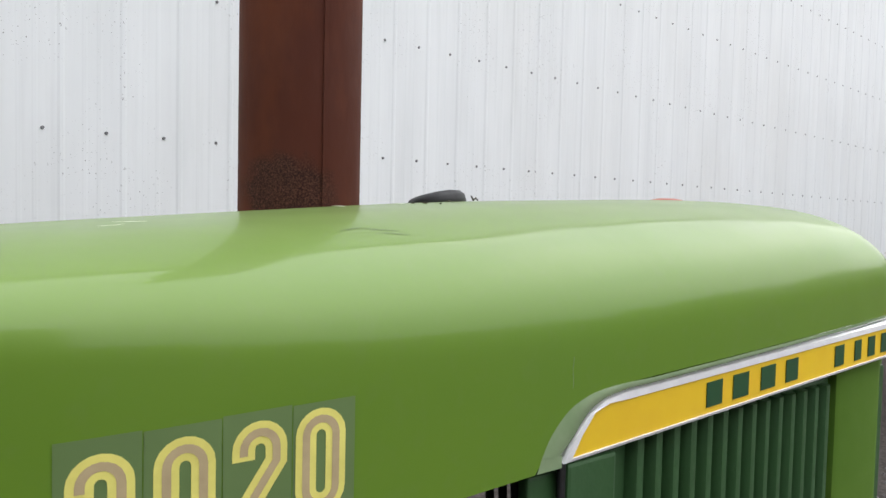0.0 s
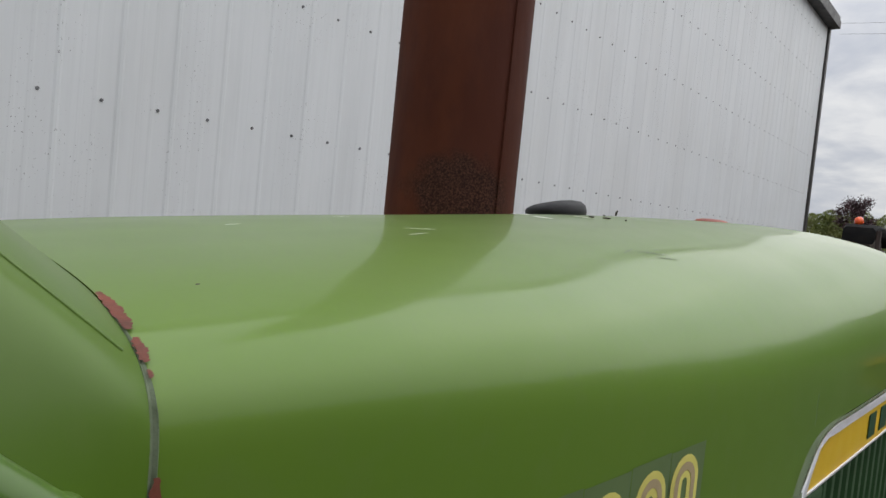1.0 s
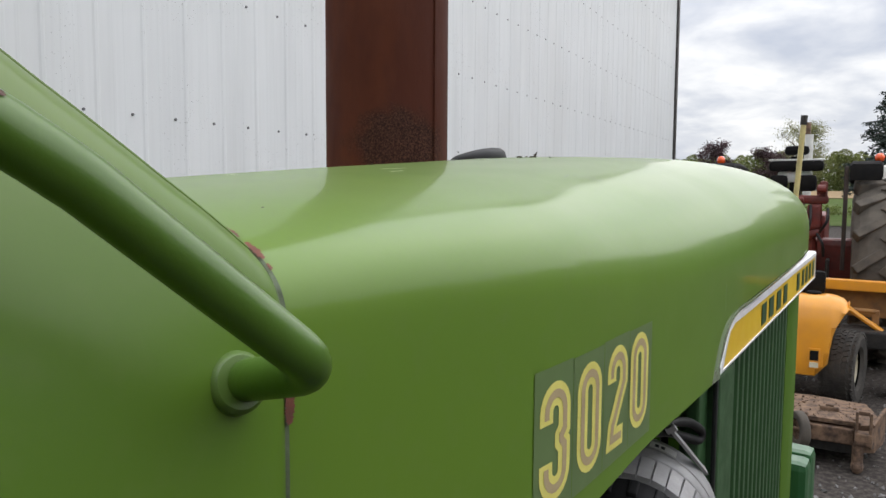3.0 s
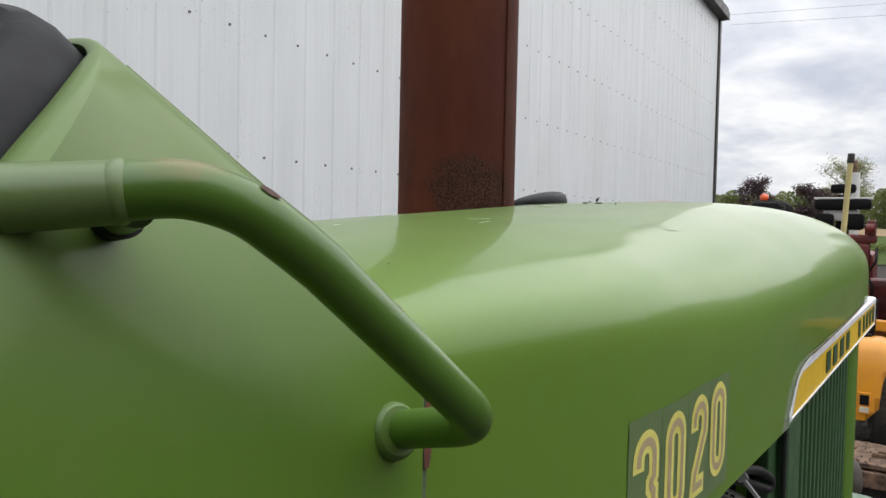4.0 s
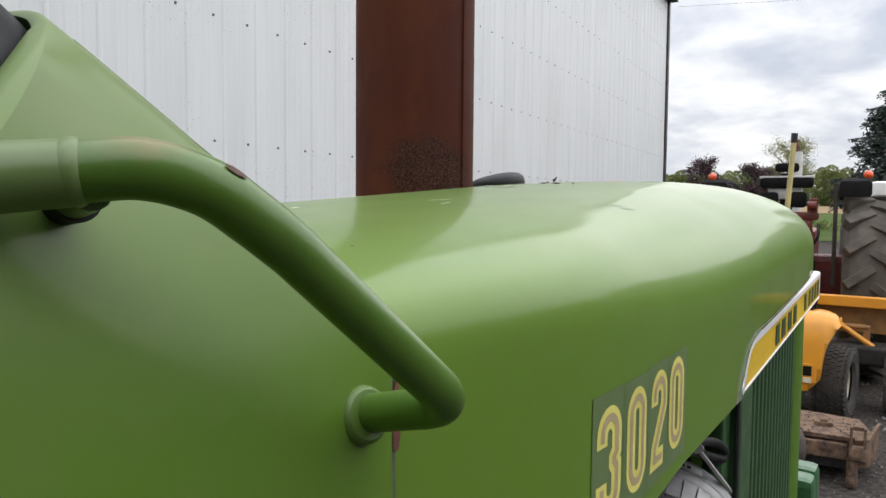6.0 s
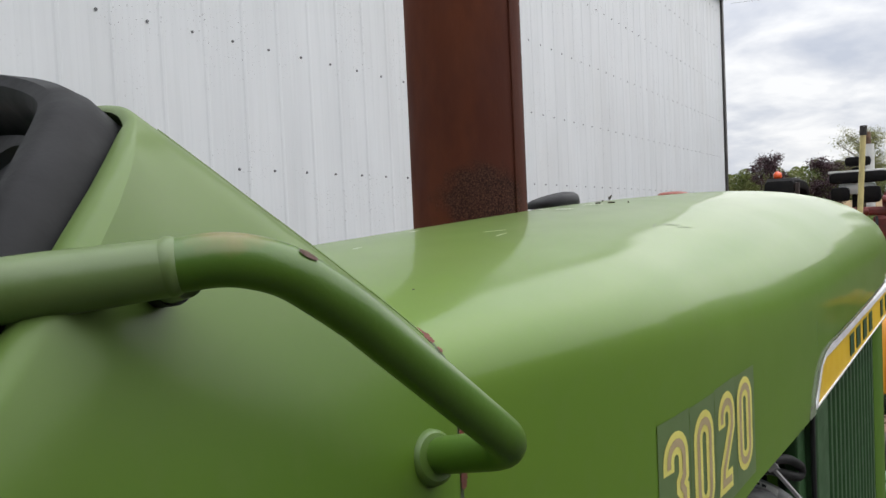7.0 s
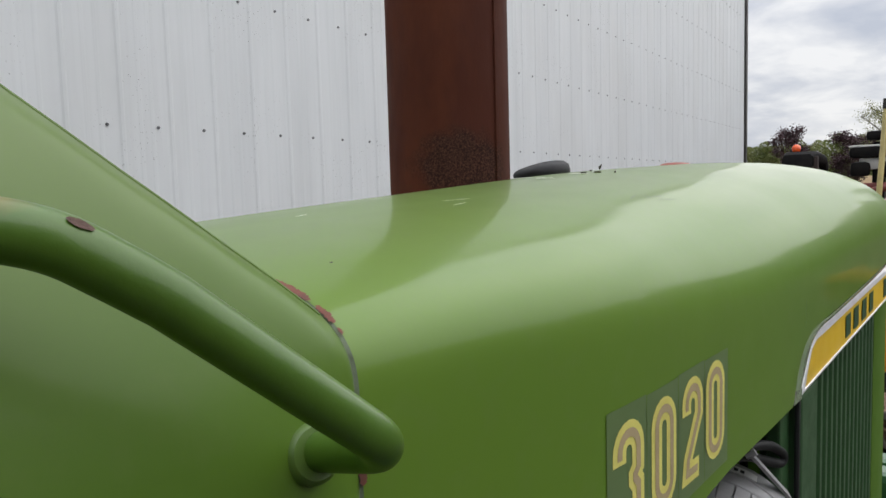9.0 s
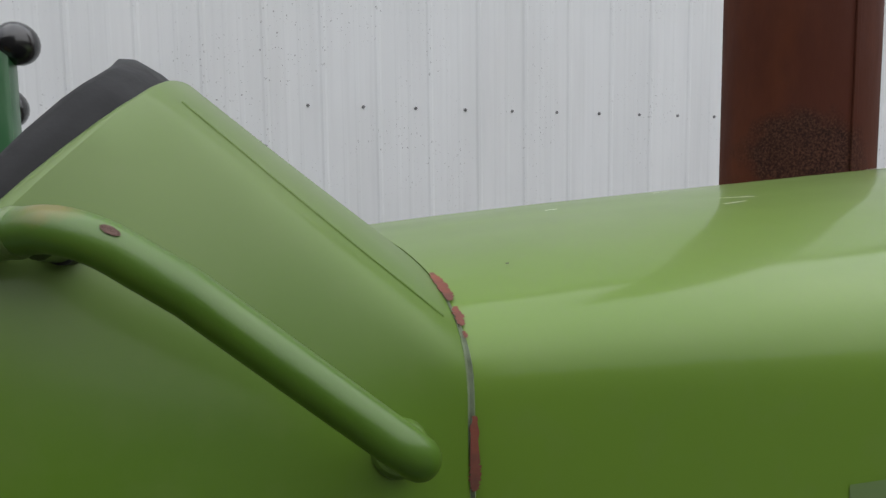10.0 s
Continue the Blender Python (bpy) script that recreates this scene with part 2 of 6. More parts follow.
def tube(bm, pts, r, n=14, caps=True):
    """A round tube along points."""
    pts = [Vector(p) for p in pts]
    rings = []
    up = Vector((0.13, 0.31, 0.94)).normalized()
    for i, p in enumerate(pts):
        d = (pts[min(i + 1, len(pts) - 1)] - pts[max(i - 1, 0)]).normalized()
        s = d.cross(up).normalized()
        u2 = s.cross(d).normalized()
        up = u2
        rr = r[i] if isinstance(r, (list, tuple)) else r
        rings.append([bm.verts.new(p + rr * (math.cos(2 * math.pi * k / n) * s + math.sin(2 * math.pi * k / n) * u2)) for k in range(n)])
    for a, b in zip(rings, rings[1:]):
        for k in range(n):
            bm.faces.new((a[k], a[(k + 1) % n], b[(k + 1) % n], b[k]))
    if caps:
        bm.faces.new(list(reversed(rings[0])))
        bm.faces.new(rings[-1])
    return bm


def smooth_path(ctrl, steps=8):
    """Catmull-Rom through control points."""
    c = [Vector(p) for p in ctrl]
    c = [2 * c[0] - c[1]] + c + [2 * c[-1] - c[-2]]
    out = []
    for i in range(1, len(c) - 2):
        for k in range(steps):
            t = k / steps
            a, b, d, e2 = c[i - 1], c[i], c[i + 1], c[i + 2]
            out.append(0.5 * ((2 * b) + (d - a) * t + (2 * a - 5 * b + 4 * d - e2) * t * t + (3 * b - a - 3 * d + e2) * t ** 3))
    out.append(c[-2])
    return out


def fillet(ctrl, radius, steps=8):
    """A polyline with rounded corners."""
    c = [Vector(p) for p in ctrl]
    out = [c[0]]
    for i in range(1, len(c) - 1):
        a, b, d = c[i - 1], c[i], c[i + 1]
        rr = radius[i - 1] if isinstance(radius, (list, tuple)) else radius
        p = b + (a - b).normalized() * min(rr, (a - b).length * 0.49)
        q = b + (d - b).normalized() * min(rr, (d - b).length * 0.49)
        for k in range(steps + 1):
            t = k / steps
            out.append((1 - t) ** 2 * p + 2 * t * (1 - t) * b + t * t * q)
    out.append(c[-1])
    return out


def extrude_poly(bm, pts, depth_vec):
    """A closed prism over a planar outline."""
    a = [bm.verts.new(p) for p in pts]
    b = [bm.verts.new(Vector(p) + Vector(depth_vec)) for p in pts]
    bm.faces.new(a)
    bm.faces.new(list(reversed(b)))
    for i in range(len(a)):
        j = (i + 1) % len(a)
        bm.faces.new((a[i], b[i], b[j], a[j]))
    bmesh.ops.recalc_face_normals(bm, faces=bm.faces)
    return bm


def lerp(xs, ys, x):
    return float(np.interp(x, xs, ys))


# ---- ground and wall ----
GRAVEL = mat("dark_gravel", (0.042, 0.037, 0.034), 0.9, color2=(0.108, 0.095, 0.085), vscale=28, detail=12, spec=0.05, bump=1.0, bscale=45, lo=0.42, hi=0.72)
GRASS = mat("spring_grass", (0.045, 0.075, 0.016), 0.9, color2=(0.085, 0.112, 0.032), spec=0.05, vscale=1.2, detail=10, bump=0.8, bscale=8)
PANEL = mat("white_steel_siding", (0.63, 0.65, 0.66), 0.5, vary=0.08, vscale=5, color2=(0.69, 0.71, 0.72), stretch=(1.0, 1.0, 0.12), bump=0.02, bscale=20, lo=0.3, hi=0.62)


def dirty_siding(m):
    """Adds mildew specks in clusters, and thin run-off streaks."""
    nt = m.node_tree
    b = nt.nodes["Principled BSDF"]
    src = b.inputs["Base Color"].links[0].from_socket
    co = nt.nodes.new("ShaderNodeTexCoord")

    def tex(scale, stretch, detail, lo, hi):
        mp = nt.nodes.new("ShaderNodeMapping")
        mp.inputs["Scale"].default_value = stretch
        nt.links.new(co.outputs["Object"], mp.inputs[0])
        n = nt.nodes.new("ShaderNodeTexNoise")
        n.inputs["Scale"].default_value, n.inputs["Detail"].default_value = scale, detail
        nt.links.new(mp.outputs[0], n.inputs["Vector"])
        r = nt.nodes.new("ShaderNodeMapRange")
        r.inputs["From Min"].default_value, r.inputs["From Max"].default_value = lo, hi
        nt.links.new(n.outputs[0], r.inputs[0])
        return r.outputs[0]

    def times(a, c):
        n = nt.nodes.new("ShaderNodeMath")
        n.operation = "MULTIPLY"
        nt.links.new(a, n.inputs[0])
        if isinstance(c, float):
            n.inputs[1].default_value = c
        else:
            nt.links.new(c, n.inputs[1])
        return n.outputs[0]

    def over(base, fac, col):
        mx = nt.nodes.new("ShaderNodeMix")
        mx.data_type = "RGBA"
        mx.inputs[7].default_value = (*col, 1)
        nt.links.new(fac, mx.inputs[0])
        nt.links.new(base, mx.inputs[6])
        return mx.outputs[2]

    streak = times(tex(9.0, (3.2, 1.0, 0.10), 6, 0.50, 0.78), 0.13)
    soft = times(tex(1.4, (1.0, 1.0, 0.45), 4, 0.45, 0.75), 0.16)
    specks = times(times(tex(120.0, (1.0, 1.0, 0.72), 2, 0.665, 0.70), tex(2.1, (1.0, 1.0, 1.0), 3, 0.47, 0.60)), 0.85)
    col = over(src, soft, (0.50, 0.48, 0.43))
    col = over(col, streak, (0.36, 0.37, 0.37))
    col = over(col, specks, (0.10, 0.095, 0.09))
    nt.links.new(col, b.inputs["Base Color"])


dirty_siding(PANEL)
SCREW = mat("grey_screw_head", (0.15, 0.15, 0.155), 0.6, metal=0.3)
TRIM_DARK = mat("dark_brown_trim", (0.025, 0.022, 0.02), 0.5, vary=0.1, vscale=4, color2=(0.04, 0.036, 0.032))

S = 0.2286                      # rib spacing of the siding
WALL_X0, WALL_X1, WALL_H = -7.2, 11.78, 5.26
ROWS = [0.63, 1.246, 1.87, 2.494, 3.118, 3.742, 4.366, 4.99]


def siding():
    """Ribbed sheet with a narrow rib beside every screw line and two low swages between."""
    prof = []
    k0, k1 = int(WALL_X0 / S) - 1, int(WALL_X1 / S) + 1
    for k in range(k0, k1):
        x = (k + 0.30) * S
        for dx, dy in ((-0.017, 0.0), (-0.008, -0.0040), (0.003, -0.0042), (0.012, 0.0), (0.070, 0.0), (0.076, -0.0008), (0.086, -0.0008), (0.092, 0.0), (0.124, 0.0), (0.130, -0.0008), (0.140, -0.0008), (0.146, 0.0)):
            prof.append((x + dx, dy))
    prof = [p for p in prof if WALL_X0 <= p[0] <= WALL_X1]
    prof = [(WALL_X0, 0.0)] + prof + [(WALL_X1, 0.0)]
    bm = bmesh.new()
    lo = [bm.verts.new((x, y, 0.05)) for x, y in prof]
    hi = [bm.verts.new((x, y, WALL_H)) for x, y in prof]
    for i in range(len(prof) - 1):
        bm.faces.new((lo[i], lo[i + 1], hi[i + 1], hi[i]))
    return bm


bm = bmesh.new()
g = 900
vs = [bm.verts.new(p) for p in ((-g, -g, 0), (g, -g, 0), (g, g, 0), (-g, g, 0))]
bm.faces.new(vs)
ground = part("ground", bm, GRAVEL, smooth=False)
tagged(ground, "dark damp gravel yard with scattered stones", "ground", kind="structure")

wall = part("wall_north", siding(), PANEL, smooth=False)
tagged(wall, "white ribbed steel siding of a farm building, streaked with dirt", "wall", kind="structure")
# plain unseen walls, added to block sky light from the south and west
BLOCKER = mat("dark_blocker_boards", (0.055, 0.050, 0.045), 0.85, color2=(0.095, 0.085, 0.075), vscale=4, stretch=(1, 1, 0.1), bump=0.2, bscale=30)
blocker = part("blocker_south", box(bmesh.new(), -8.0, -0.9, -5.25, -5.05, 0.0, 3.5, bevel=0.01), BLOCKER, smooth=False)
tagged(blocker, "plain dark unseen wall added in the south to block sky light", "wall", kind="structure")
blocker = part("blocker_west", box(bmesh.new(), -8.2, -8.0, -5.25, -0.2, 0.0, 4.3, bevel=0.01), BLOCKER, smooth=False)
tagged(blocker, "plain dark unseen wall added in the west to block sky light", "wall", kind="structure")
bm = bmesh.new()
box(bm, WALL_X0, WALL_X1, 0.02, 9.0, 0.0, WALL_H - 0.05)
part("wall_core", bm, PANEL, wall, smooth=False)
bm = bmesh.new()
box(bm, WALL_X1 - 0.01, WALL_X1 + 0.10, -0.035, 0.10, 0.0, WALL_H, bevel=0.006)
part("corner_trim", bm, TRIM_DARK, wall, "dark brown steel corner trim", smooth=False)
bm = bmesh.new()
box(bm, WALL_X0, WALL_X1 + 0.13, -0.16, 0.12, WALL_H, WALL_H + 0.13, bevel=0.01)
box(bm, WALL_X0, WALL_X1 + 0.13, -0.14, 9.2, WALL_H + 0.12, WALL_H + 0.20)
part("eave_trim", bm, TRIM_DARK, wall, "dark eave trim under the roof edge", smooth=False)
bm = bmesh.new()
for z in ROWS:
    for k in range(int(WALL_X0 / S), int(WALL_X1 / S)):
        j = noise.noise((k * 1.7, z * 3.1, 0.3))
        if -3 < k < 60:
            cyl(bm, (k * S + 0.004 * j, -0.006, z + 0.003 * j), (k * S, 0.002, z), 0.0062, 0.0075, n=7)
screws = part("screw_heads", bm, SCREW, wall, "grey hex screw heads in level rows", smooth=False)
screws["kind"] = "stuff"

# ---- the green tractor ----
tractor = thing("tractor", pose(0, -2.285, 0, 0, 0, -4.29), "old green farm tractor with yellow numerals and a rusty muffler", "tractor")
U = (-0.846, -0.75, -0.67, -0.48, -0.27, 0.0, 0.2, 0.34, 0.42, 0.47, 0.50, 0.515)
HALF = (0.2197, 0.2334, 0.2431, 0.2507, 0.2597, 0.2637, 0.2637, 0.2607, 0.2547, 0.2387, 0.2157, 0.1807)
CROWN = (1.5265, 1.5362, 1.5430, 1.5576, 1.5726, 1.5851, 1.5916, 1.5914, 1.5860, 1.5692, 1.5412, 1.5012)
ROUND = (0.0630, 0.0701, 0.0772, 0.0968, 0.1104, 0.1165, 0.1171, 0.1111, 0.1078, 0.1043, 0.0935, 0.0791)
POWER = (5.586, 5.056, 4.615, 3.566, 3.057, 2.917, 2.813, 2.740, 2.709, 2.709, 2.709, 2.709)
CAMBER = (0.0183, 0.0222, 0.0255, 0.0333, 0.0339, 0.0284, 0.0242, 0.0214, 0.0201, 0.0201, 0.0201, 0.0201)
VC = -0.1293                    # centre line of the hood


def curve(xs, ys):
    """A smooth curve through a few stations: cubic, with slopes from the neighbours."""
    xs, ys = np.array(xs), np.array(ys)
    m = np.gradient(ys, xs)

    def f(x):
        x = min(max(x, xs[0]), xs[-1])
        i = min(int(np.searchsorted(xs, x, side="right")) - 1, len(xs) - 2)
        h = xs[i + 1] - xs[i]
        t = (x - xs[i]) / h
        return float((2 * t ** 3 - 3 * t * t + 1) * ys[i] + (t ** 3 - 2 * t * t + t) * h * m[i] + (3 * t * t - 2 * t ** 3) * ys[i + 1] + (t ** 3 - t * t) * h * m[i + 1])
    return f


hood_half, hood_crown, hood_round, hood_power, hood_camber = (curve(U, t) for t in (HALF, CROWN, ROUND, POWER, CAMBER))


def crown(u, a):
    """Hood surface at u for the side angle a: 0 at the crown, 1 at the start of the flat side. Returns the way out from the centre line, and z."""
    w, c, h, p = hood_half(u), hood_crown(u), hood_round(u), hood_power(u)
    th = a * math.pi / 2
    s, co = math.sin(th), math.cos(th)
    q = s ** (2 / p)
    return w * q, c - hood_camber(u) * q * q - h * (1 - max(0.0, co) ** (2 / p))


def hood_z(u, v):
    w, c, h, p = hood_half(u), hood_crown(u), hood_round(u), hood_power(u)
    q = min(0.9999, abs(v - VC) / w)
    return c - hood_camber(u) * q * q - h * (1 - (1 - q ** p) ** (1 / p))


# lower edge of the hood's side: rising forwards, then cut out round the badge
LOW_U = (-0.846, -0.608, -0.475, -0.348, -0.3025, -0.2970, -0.2865, -0.2645, -0.2320, -0.1880, 0.442, 0.462, 0.515)
LOW_Z = (1.290, 1.308, 1.3225, 1.330, 1.3325, 1.3460, 1.3640, 1.3850, 1.3970, 1.4010, 1.4314, 1.385, 1.380)


def hood_mesh():
    bm = bmesh.new()
    us = list(np.linspace(-0.846, -0.33, 26)) + list(np.linspace(-0.325, -0.19, 28)) + list(np.linspace(-0.17, 0.40, 28)) + list(np.linspace(0.41, 0.515, 22))
    rows = []
    for u in us:
        half = [crown(u, a) for a in np.linspace(0, 1, 30)]
        w, z0 = half[-1]
        low = min(lerp(LOW_U, LOW_Z, u), z0 - 0.004)
        side = [(w, z0 + (low - z0) * k / 5) for k in range(1, 6)] + [(w - 0.006, low), (w - 0.012, low + 0.012)]
        line = [(VC - v, z) for v, z in reversed(half + side)] + [(VC + v, z) for v, z in (half + side)[1:]]
        rows.append([bm.verts.new((u, v, z)) for v, z in line])
    for a, b in zip(rows, rows[1:]):
        for i in range(len(a) - 1):
            bm.faces.new((a[i], b[i], b[i + 1], a[i + 1]))
    bm.faces.new(rows[-1])
    bmesh.ops.recalc_face_normals(bm, faces=bm.faces)
    return bm


hood = part("hood", hood_mesh(), GREEN, tractor, "glossy green sheet-metal hood with faded clear coat")

# dash cowl: a loft from the hood's rear section to the sloping rear rim
def rim_plane(q, v, out=0.0):
    """A point of the sloping plane of the cowl's rear rim: q metres down, v sideways, out above the plane."""
    return Vector((-0.9382 - 0.6548 * q - 0.7558 * out, v, 1.6307 - 0.7558 * q + 0.6548 * out))


def panel_point(q, v, out=0.0):
    """The same for the plane of the instrument panel."""
    return Vector((-0.957 - 0.728 * q - 0.685 * out, v, 1.606 - 0.685 * q + 0.728 * out))


def lip_width(t):
    """The folded lip inside the rim is narrow over the top and widens down the sides; t runs down the side from 0 to 1."""
    return 0.0035 + 0.0085 * min(1.0, max(0.0, t) * 4.0)


def rim_outline(n_head, n_side, lips=0.0, inset=0.0):
    """Half outline of the cowl's rear rim as (q, way out from the centre line), from the middle to the lower side; lips: how many lip widths inside."""
    q, v = [], []
    for k in range(n_head + 1):
        th = math.pi / 2 * k / n_head
        d = lips * lip_width(0) + inset
        q.append(0.0219 + d + 0.0245 * (1 - max(0.0, math.cos(th)) ** 1.04))
        v.append(max(0.0, 0.1807 * math.sin(th) ** 1.04 - d))
    for k in range(1, n_side + 1):
        t = k / n_side
        d = lips * lip_width(t) + inset
        q.append(0.0464 + d + 0.4 * t ** 1.5)
        v.append(0.1807 - d + 0.0721 * (1 - math.exp(-0.4 * t ** 1.5 / 0.0539)))
    # round the corners off along the curve
    run = np.concatenate([[0.0], np.cumsum(np.hypot(np.diff(q), np.diff(v)))])
    fine = np.linspace(0, run[-1], 300)
    fq, fv = np.interp(fine, run, q), np.interp(fine, run, v)
    fq = np.concatenate([fq[40:0:-1], fq, 2 * fq[-1] - fq[-2:-42:-1]])
    fv = np.concatenate([-fv[40:0:-1], fv, 2 * fv[-1] - fv[-2:-42:-1]])
    bell = np.exp(-0.5 * (np.arange(-24, 25) * fine[1] / 0.017) ** 2)
    fq, fv = (np.convolve(f, bell / bell.sum(), "same")[40:340] for f in (fq, fv))
    return [(float(np.interp(r, fine, fq)), max(0.0, float(np.interp(r, fine, fv)))) for r in run]


def ease(t):
    t = min(1.0, max(0.0, t))
    return t * t * (3 - 2 * t)


bm = bmesh.new()
loft = []
N_HEAD, N_SIDE = 30, 18
rim = rim_outline(N_HEAD, N_SIDE)
front = []
for i in range(len(rim)):
    if i <= N_HEAD:
        front.append(crown(-0.846, i / N_HEAD))
    else:
        v, z = crown(-0.846, 1.0)
        front.append((v, z + (1.05 - z) * (i - N_HEAD) / N_SIDE))
for side in (-1, 1):
    grid = []
    sheet = []
    for i, ((q, rv), (fv, fz)) in enumerate(zip(rim, front)):
        f = Vector((-0.8463, VC + side * (fv - 0.0006), fz - 0.0003))
        r = rim_plane(q, VC + side * rv)
        line = [f.lerp(r, k / 14) for k in range(15)]
        swell = 0.0158 * ease((i - 9) / 20) + 0.0055 * ease((i - 20) / 18)
        for k, p in enumerate(line):
            p.y += side * swell * math.sin(math.pi * (k / 14) ** 0.7)
        sheet.append(line)
    for _ in range(26):
        old = [[p.copy() for p in line] for line in sheet]
        for i in range(16, len(sheet) - 4):
            for k in range(2, 15):
                pull = 0.5 * min(1.0, (k - 1) / 4) * min(1.0, (i - 15) / 5) * min(1.0, (14 - k) / 5)
                sheet[i][k] = old[i][k].lerp((old[i - 1][k] + old[i + 1][k]) / 2, pull)
    for i, line in enumerate(sheet):
        q, rv = rim[i]
        lw = lip_width((i - N_HEAD) / N_SIDE)
        line += [rim_plane(q + a * lw, VC + side * max(0, rv - a * lw), b * lw) for a, b in ((0.12, 0.22), (0.40, 0.42), (0.75, 0.46), (1.0, 0.36))]
        line.append(rim_plane(q + lw, VC + side * max(0, rv - lw), -0.03))
        if side < 0:
            loft.append([p.copy() for p in line[:15]])
        grid.append([bm.verts.new(p) for p in line])
    for a, b in zip(grid, grid[1:]):
        for k in range(len(a) - 1):
            bm.faces.new((a[k], b[k], b[k + 1], a[k + 1]))
bmesh.ops.remove_doubles(bm, verts=bm.verts, dist=0.0004)
bmesh.ops.recalc_face_normals(bm, faces=bm.faces)
cowl = part("cowl", bm, GREEN_DULL, tractor, "green sheet-metal dash cowl with a rounded rear rim")
# raised seam where the cowl's top sheet meets its side
seam_line = []
for k in range(1, 14):
    i = 19.5 + 2.5 * k / 14
    seam_line.append(loft[int(i)][k].lerp(loft[int(i) + 1][k], i % 1.0))
seam_line = smooth_path(seam_line, 3)
part("pressed_seam", tube(bmesh.new(), seam_line, 0.0008, n=8), GREEN_DULL, cowl, "raised seam along the cowl's upper edge")

# gasket strip in the joint between hood and cowl
for side in (1, -1):
    bm = bmesh.new()
    sec = [crown(-0.846, a) for a in np.linspace(0.38, 1, 34)] + [(crown(-0.846, 1)[0], z) for z in np.linspace(1.455, 1.12, 14)]
    strip = []
    for i, (v, z) in enumerate(sec):
        w = 0.0004 + 0.0021 * min(1, i / 24)
        strip.append([bm.verts.new((-0.8472 + dx, VC + side * (v + dv), z + dz)) for dx, dv, dz in ((-w, -0.0004, -0.0006), (-w * 0.5, 0.0009, 0.0008), (0, 0.0002, 0.0003), (w * 0.6, 0.0010, 0.0008), (w, -0.0004, -0.0006))])
    for a, b in zip(strip, strip[1:]):
        for k in range(4):
            bm.faces.new((a[k], a[k + 1], b[k + 1], b[k]))
    bmesh.ops.recalc_face_normals(bm, faces=bm.faces)
    seam = part("gasket_strip", bm, SEAM, tractor, "worn grey gasket strip in the hood joint")


def chip_mesh(samples, width, lift, seed):
    """A ragged paint chip along the joint: samples are (v, z, normal v, normal z)."""
    rnd = random.Random(seed)
    bm = bmesh.new()
    rows = []
    n = len(samples)
    for i, (v, z, nv, nz) in enumerate(samples):
        w = width * (0.30 + 0.70 * math.sin(math.pi * (i + 0.5) / n) ** 0.6) * rnd.uniform(0.78, 1.15)
        o = rnd.uniform(-0.0006, 0.0006)
        rows.append([bm.verts.new((-0.8462 + o + w * k, v + nv * lift, z + nz * lift)) for k in (-0.40, 0.10, 0.60)])
    for a, b in zip(rows, rows[1:]):
        bm.faces.new((a[0], a[1], b[1], b[0]))
        bm.faces.new((a[1], a[2], b[2], b[1]))
    bmesh.ops.recalc_face_normals(bm, faces=bm.faces)
    return bm


def joint_samples(a0, a1, n):
    out = []
    for a in np.linspace(a0, a1, n):
        if a <= 1:
            v, z = crown(-0.846, a)
            v2, z2 = crown(-0.846, min(1, a + 0.01))
            v1, z1 = crown(-0.846, a - 0.01)
            d = Vector((v2 - v1, z2 - z1)).normalized()
            out.append((VC - v, z, d.y, d.x))
        else:
            v, z = crown(-0.846, 1)
            out.append((VC - v, z - 0.1 * (a - 1), -1, 0))
    return out


for nm, a0, a1, w, sd in (("primer_chip", 0.27, 0.47, 0.0052, 3), ("primer_chip", 0.51, 0.63, 0.0042, 5), ("primer_chip", 0.66, 0.70, 0.0020, 8), ("primer_chip", 0.975, 1.12, 0.0054, 9)):
    part(nm, chip_mesh(joint_samples(a0, a1, 34), w, 0.0016, sd), PRIMER, seam, "bare red primer where the paint chipped", smooth=False)

# dash shroud and instrument panel
bm = bmesh.new()


def panel_out(q):
    return 0.0145 - 0.16 * q


def shroud_outline(inset):
    half = rim_outline(24, 14, 1.0, 0.001 + inset)
    return [(q, VC - v) for q, v in reversed(half)] + [(q, VC + v) for q, v in half[1:]]


def shroud_height(q, v):
    """The moulding stands highest over the middle and runs out down its sides."""
    over = lerp((0, 0.06, 0.11, 0.135, 0.15, 0.165), (0.0385, 0.0360, 0.0305, 0.0255, 0.0225, 0.0210), abs(v - VC))
    return min(over, lerp((0.03, 0.04, 0.055, 0.07, 0.1, 0.2), (0.060, 0.0280, 0.0230, 0.0210, 0.0190, 0.0150), q))


layers = [(0.0, -0.02), (0.0005, 0.009), (0.0025, 0.0155), (0.006, 0.0185), (0.010, 0.0185), (0.0125, 0.0160), (0.0140, 0.0085), (0.0160, -0.045)]


def shroud_ring(ins, h):
    return [bm.verts.new(rim_plane(q, v, h * shroud_height(q0, v0) / 0.0185 if h > 0 else h)) for (q, v), (q0, v0) in zip(shroud_outline(ins), shroud_outline(0.0))]


grid = [shroud_ring(ins, h) for ins, h in layers]
for a, b in zip(grid, grid[1:]):
    for k in range(len(a) - 1):
        bm.faces.new((a[k], a[k + 1], b[k + 1], b[k]))
bmesh.ops.recalc_face_normals(bm, faces=bm.faces)
shroud = part("dash_shroud", bm, PLASTIC, tractor, "black moulded shroud round the instrument panel")
bm = bmesh.new()
face = [bm.verts.new(panel_point(q - 0.0253, v, panel_out(q - 0.0253))) for q, v in shroud_outline(0.0150)]
bm.faces.new(face)
part("instrument_panel", bm, PLASTIC, shroud, "black instrument panel", smooth=False)


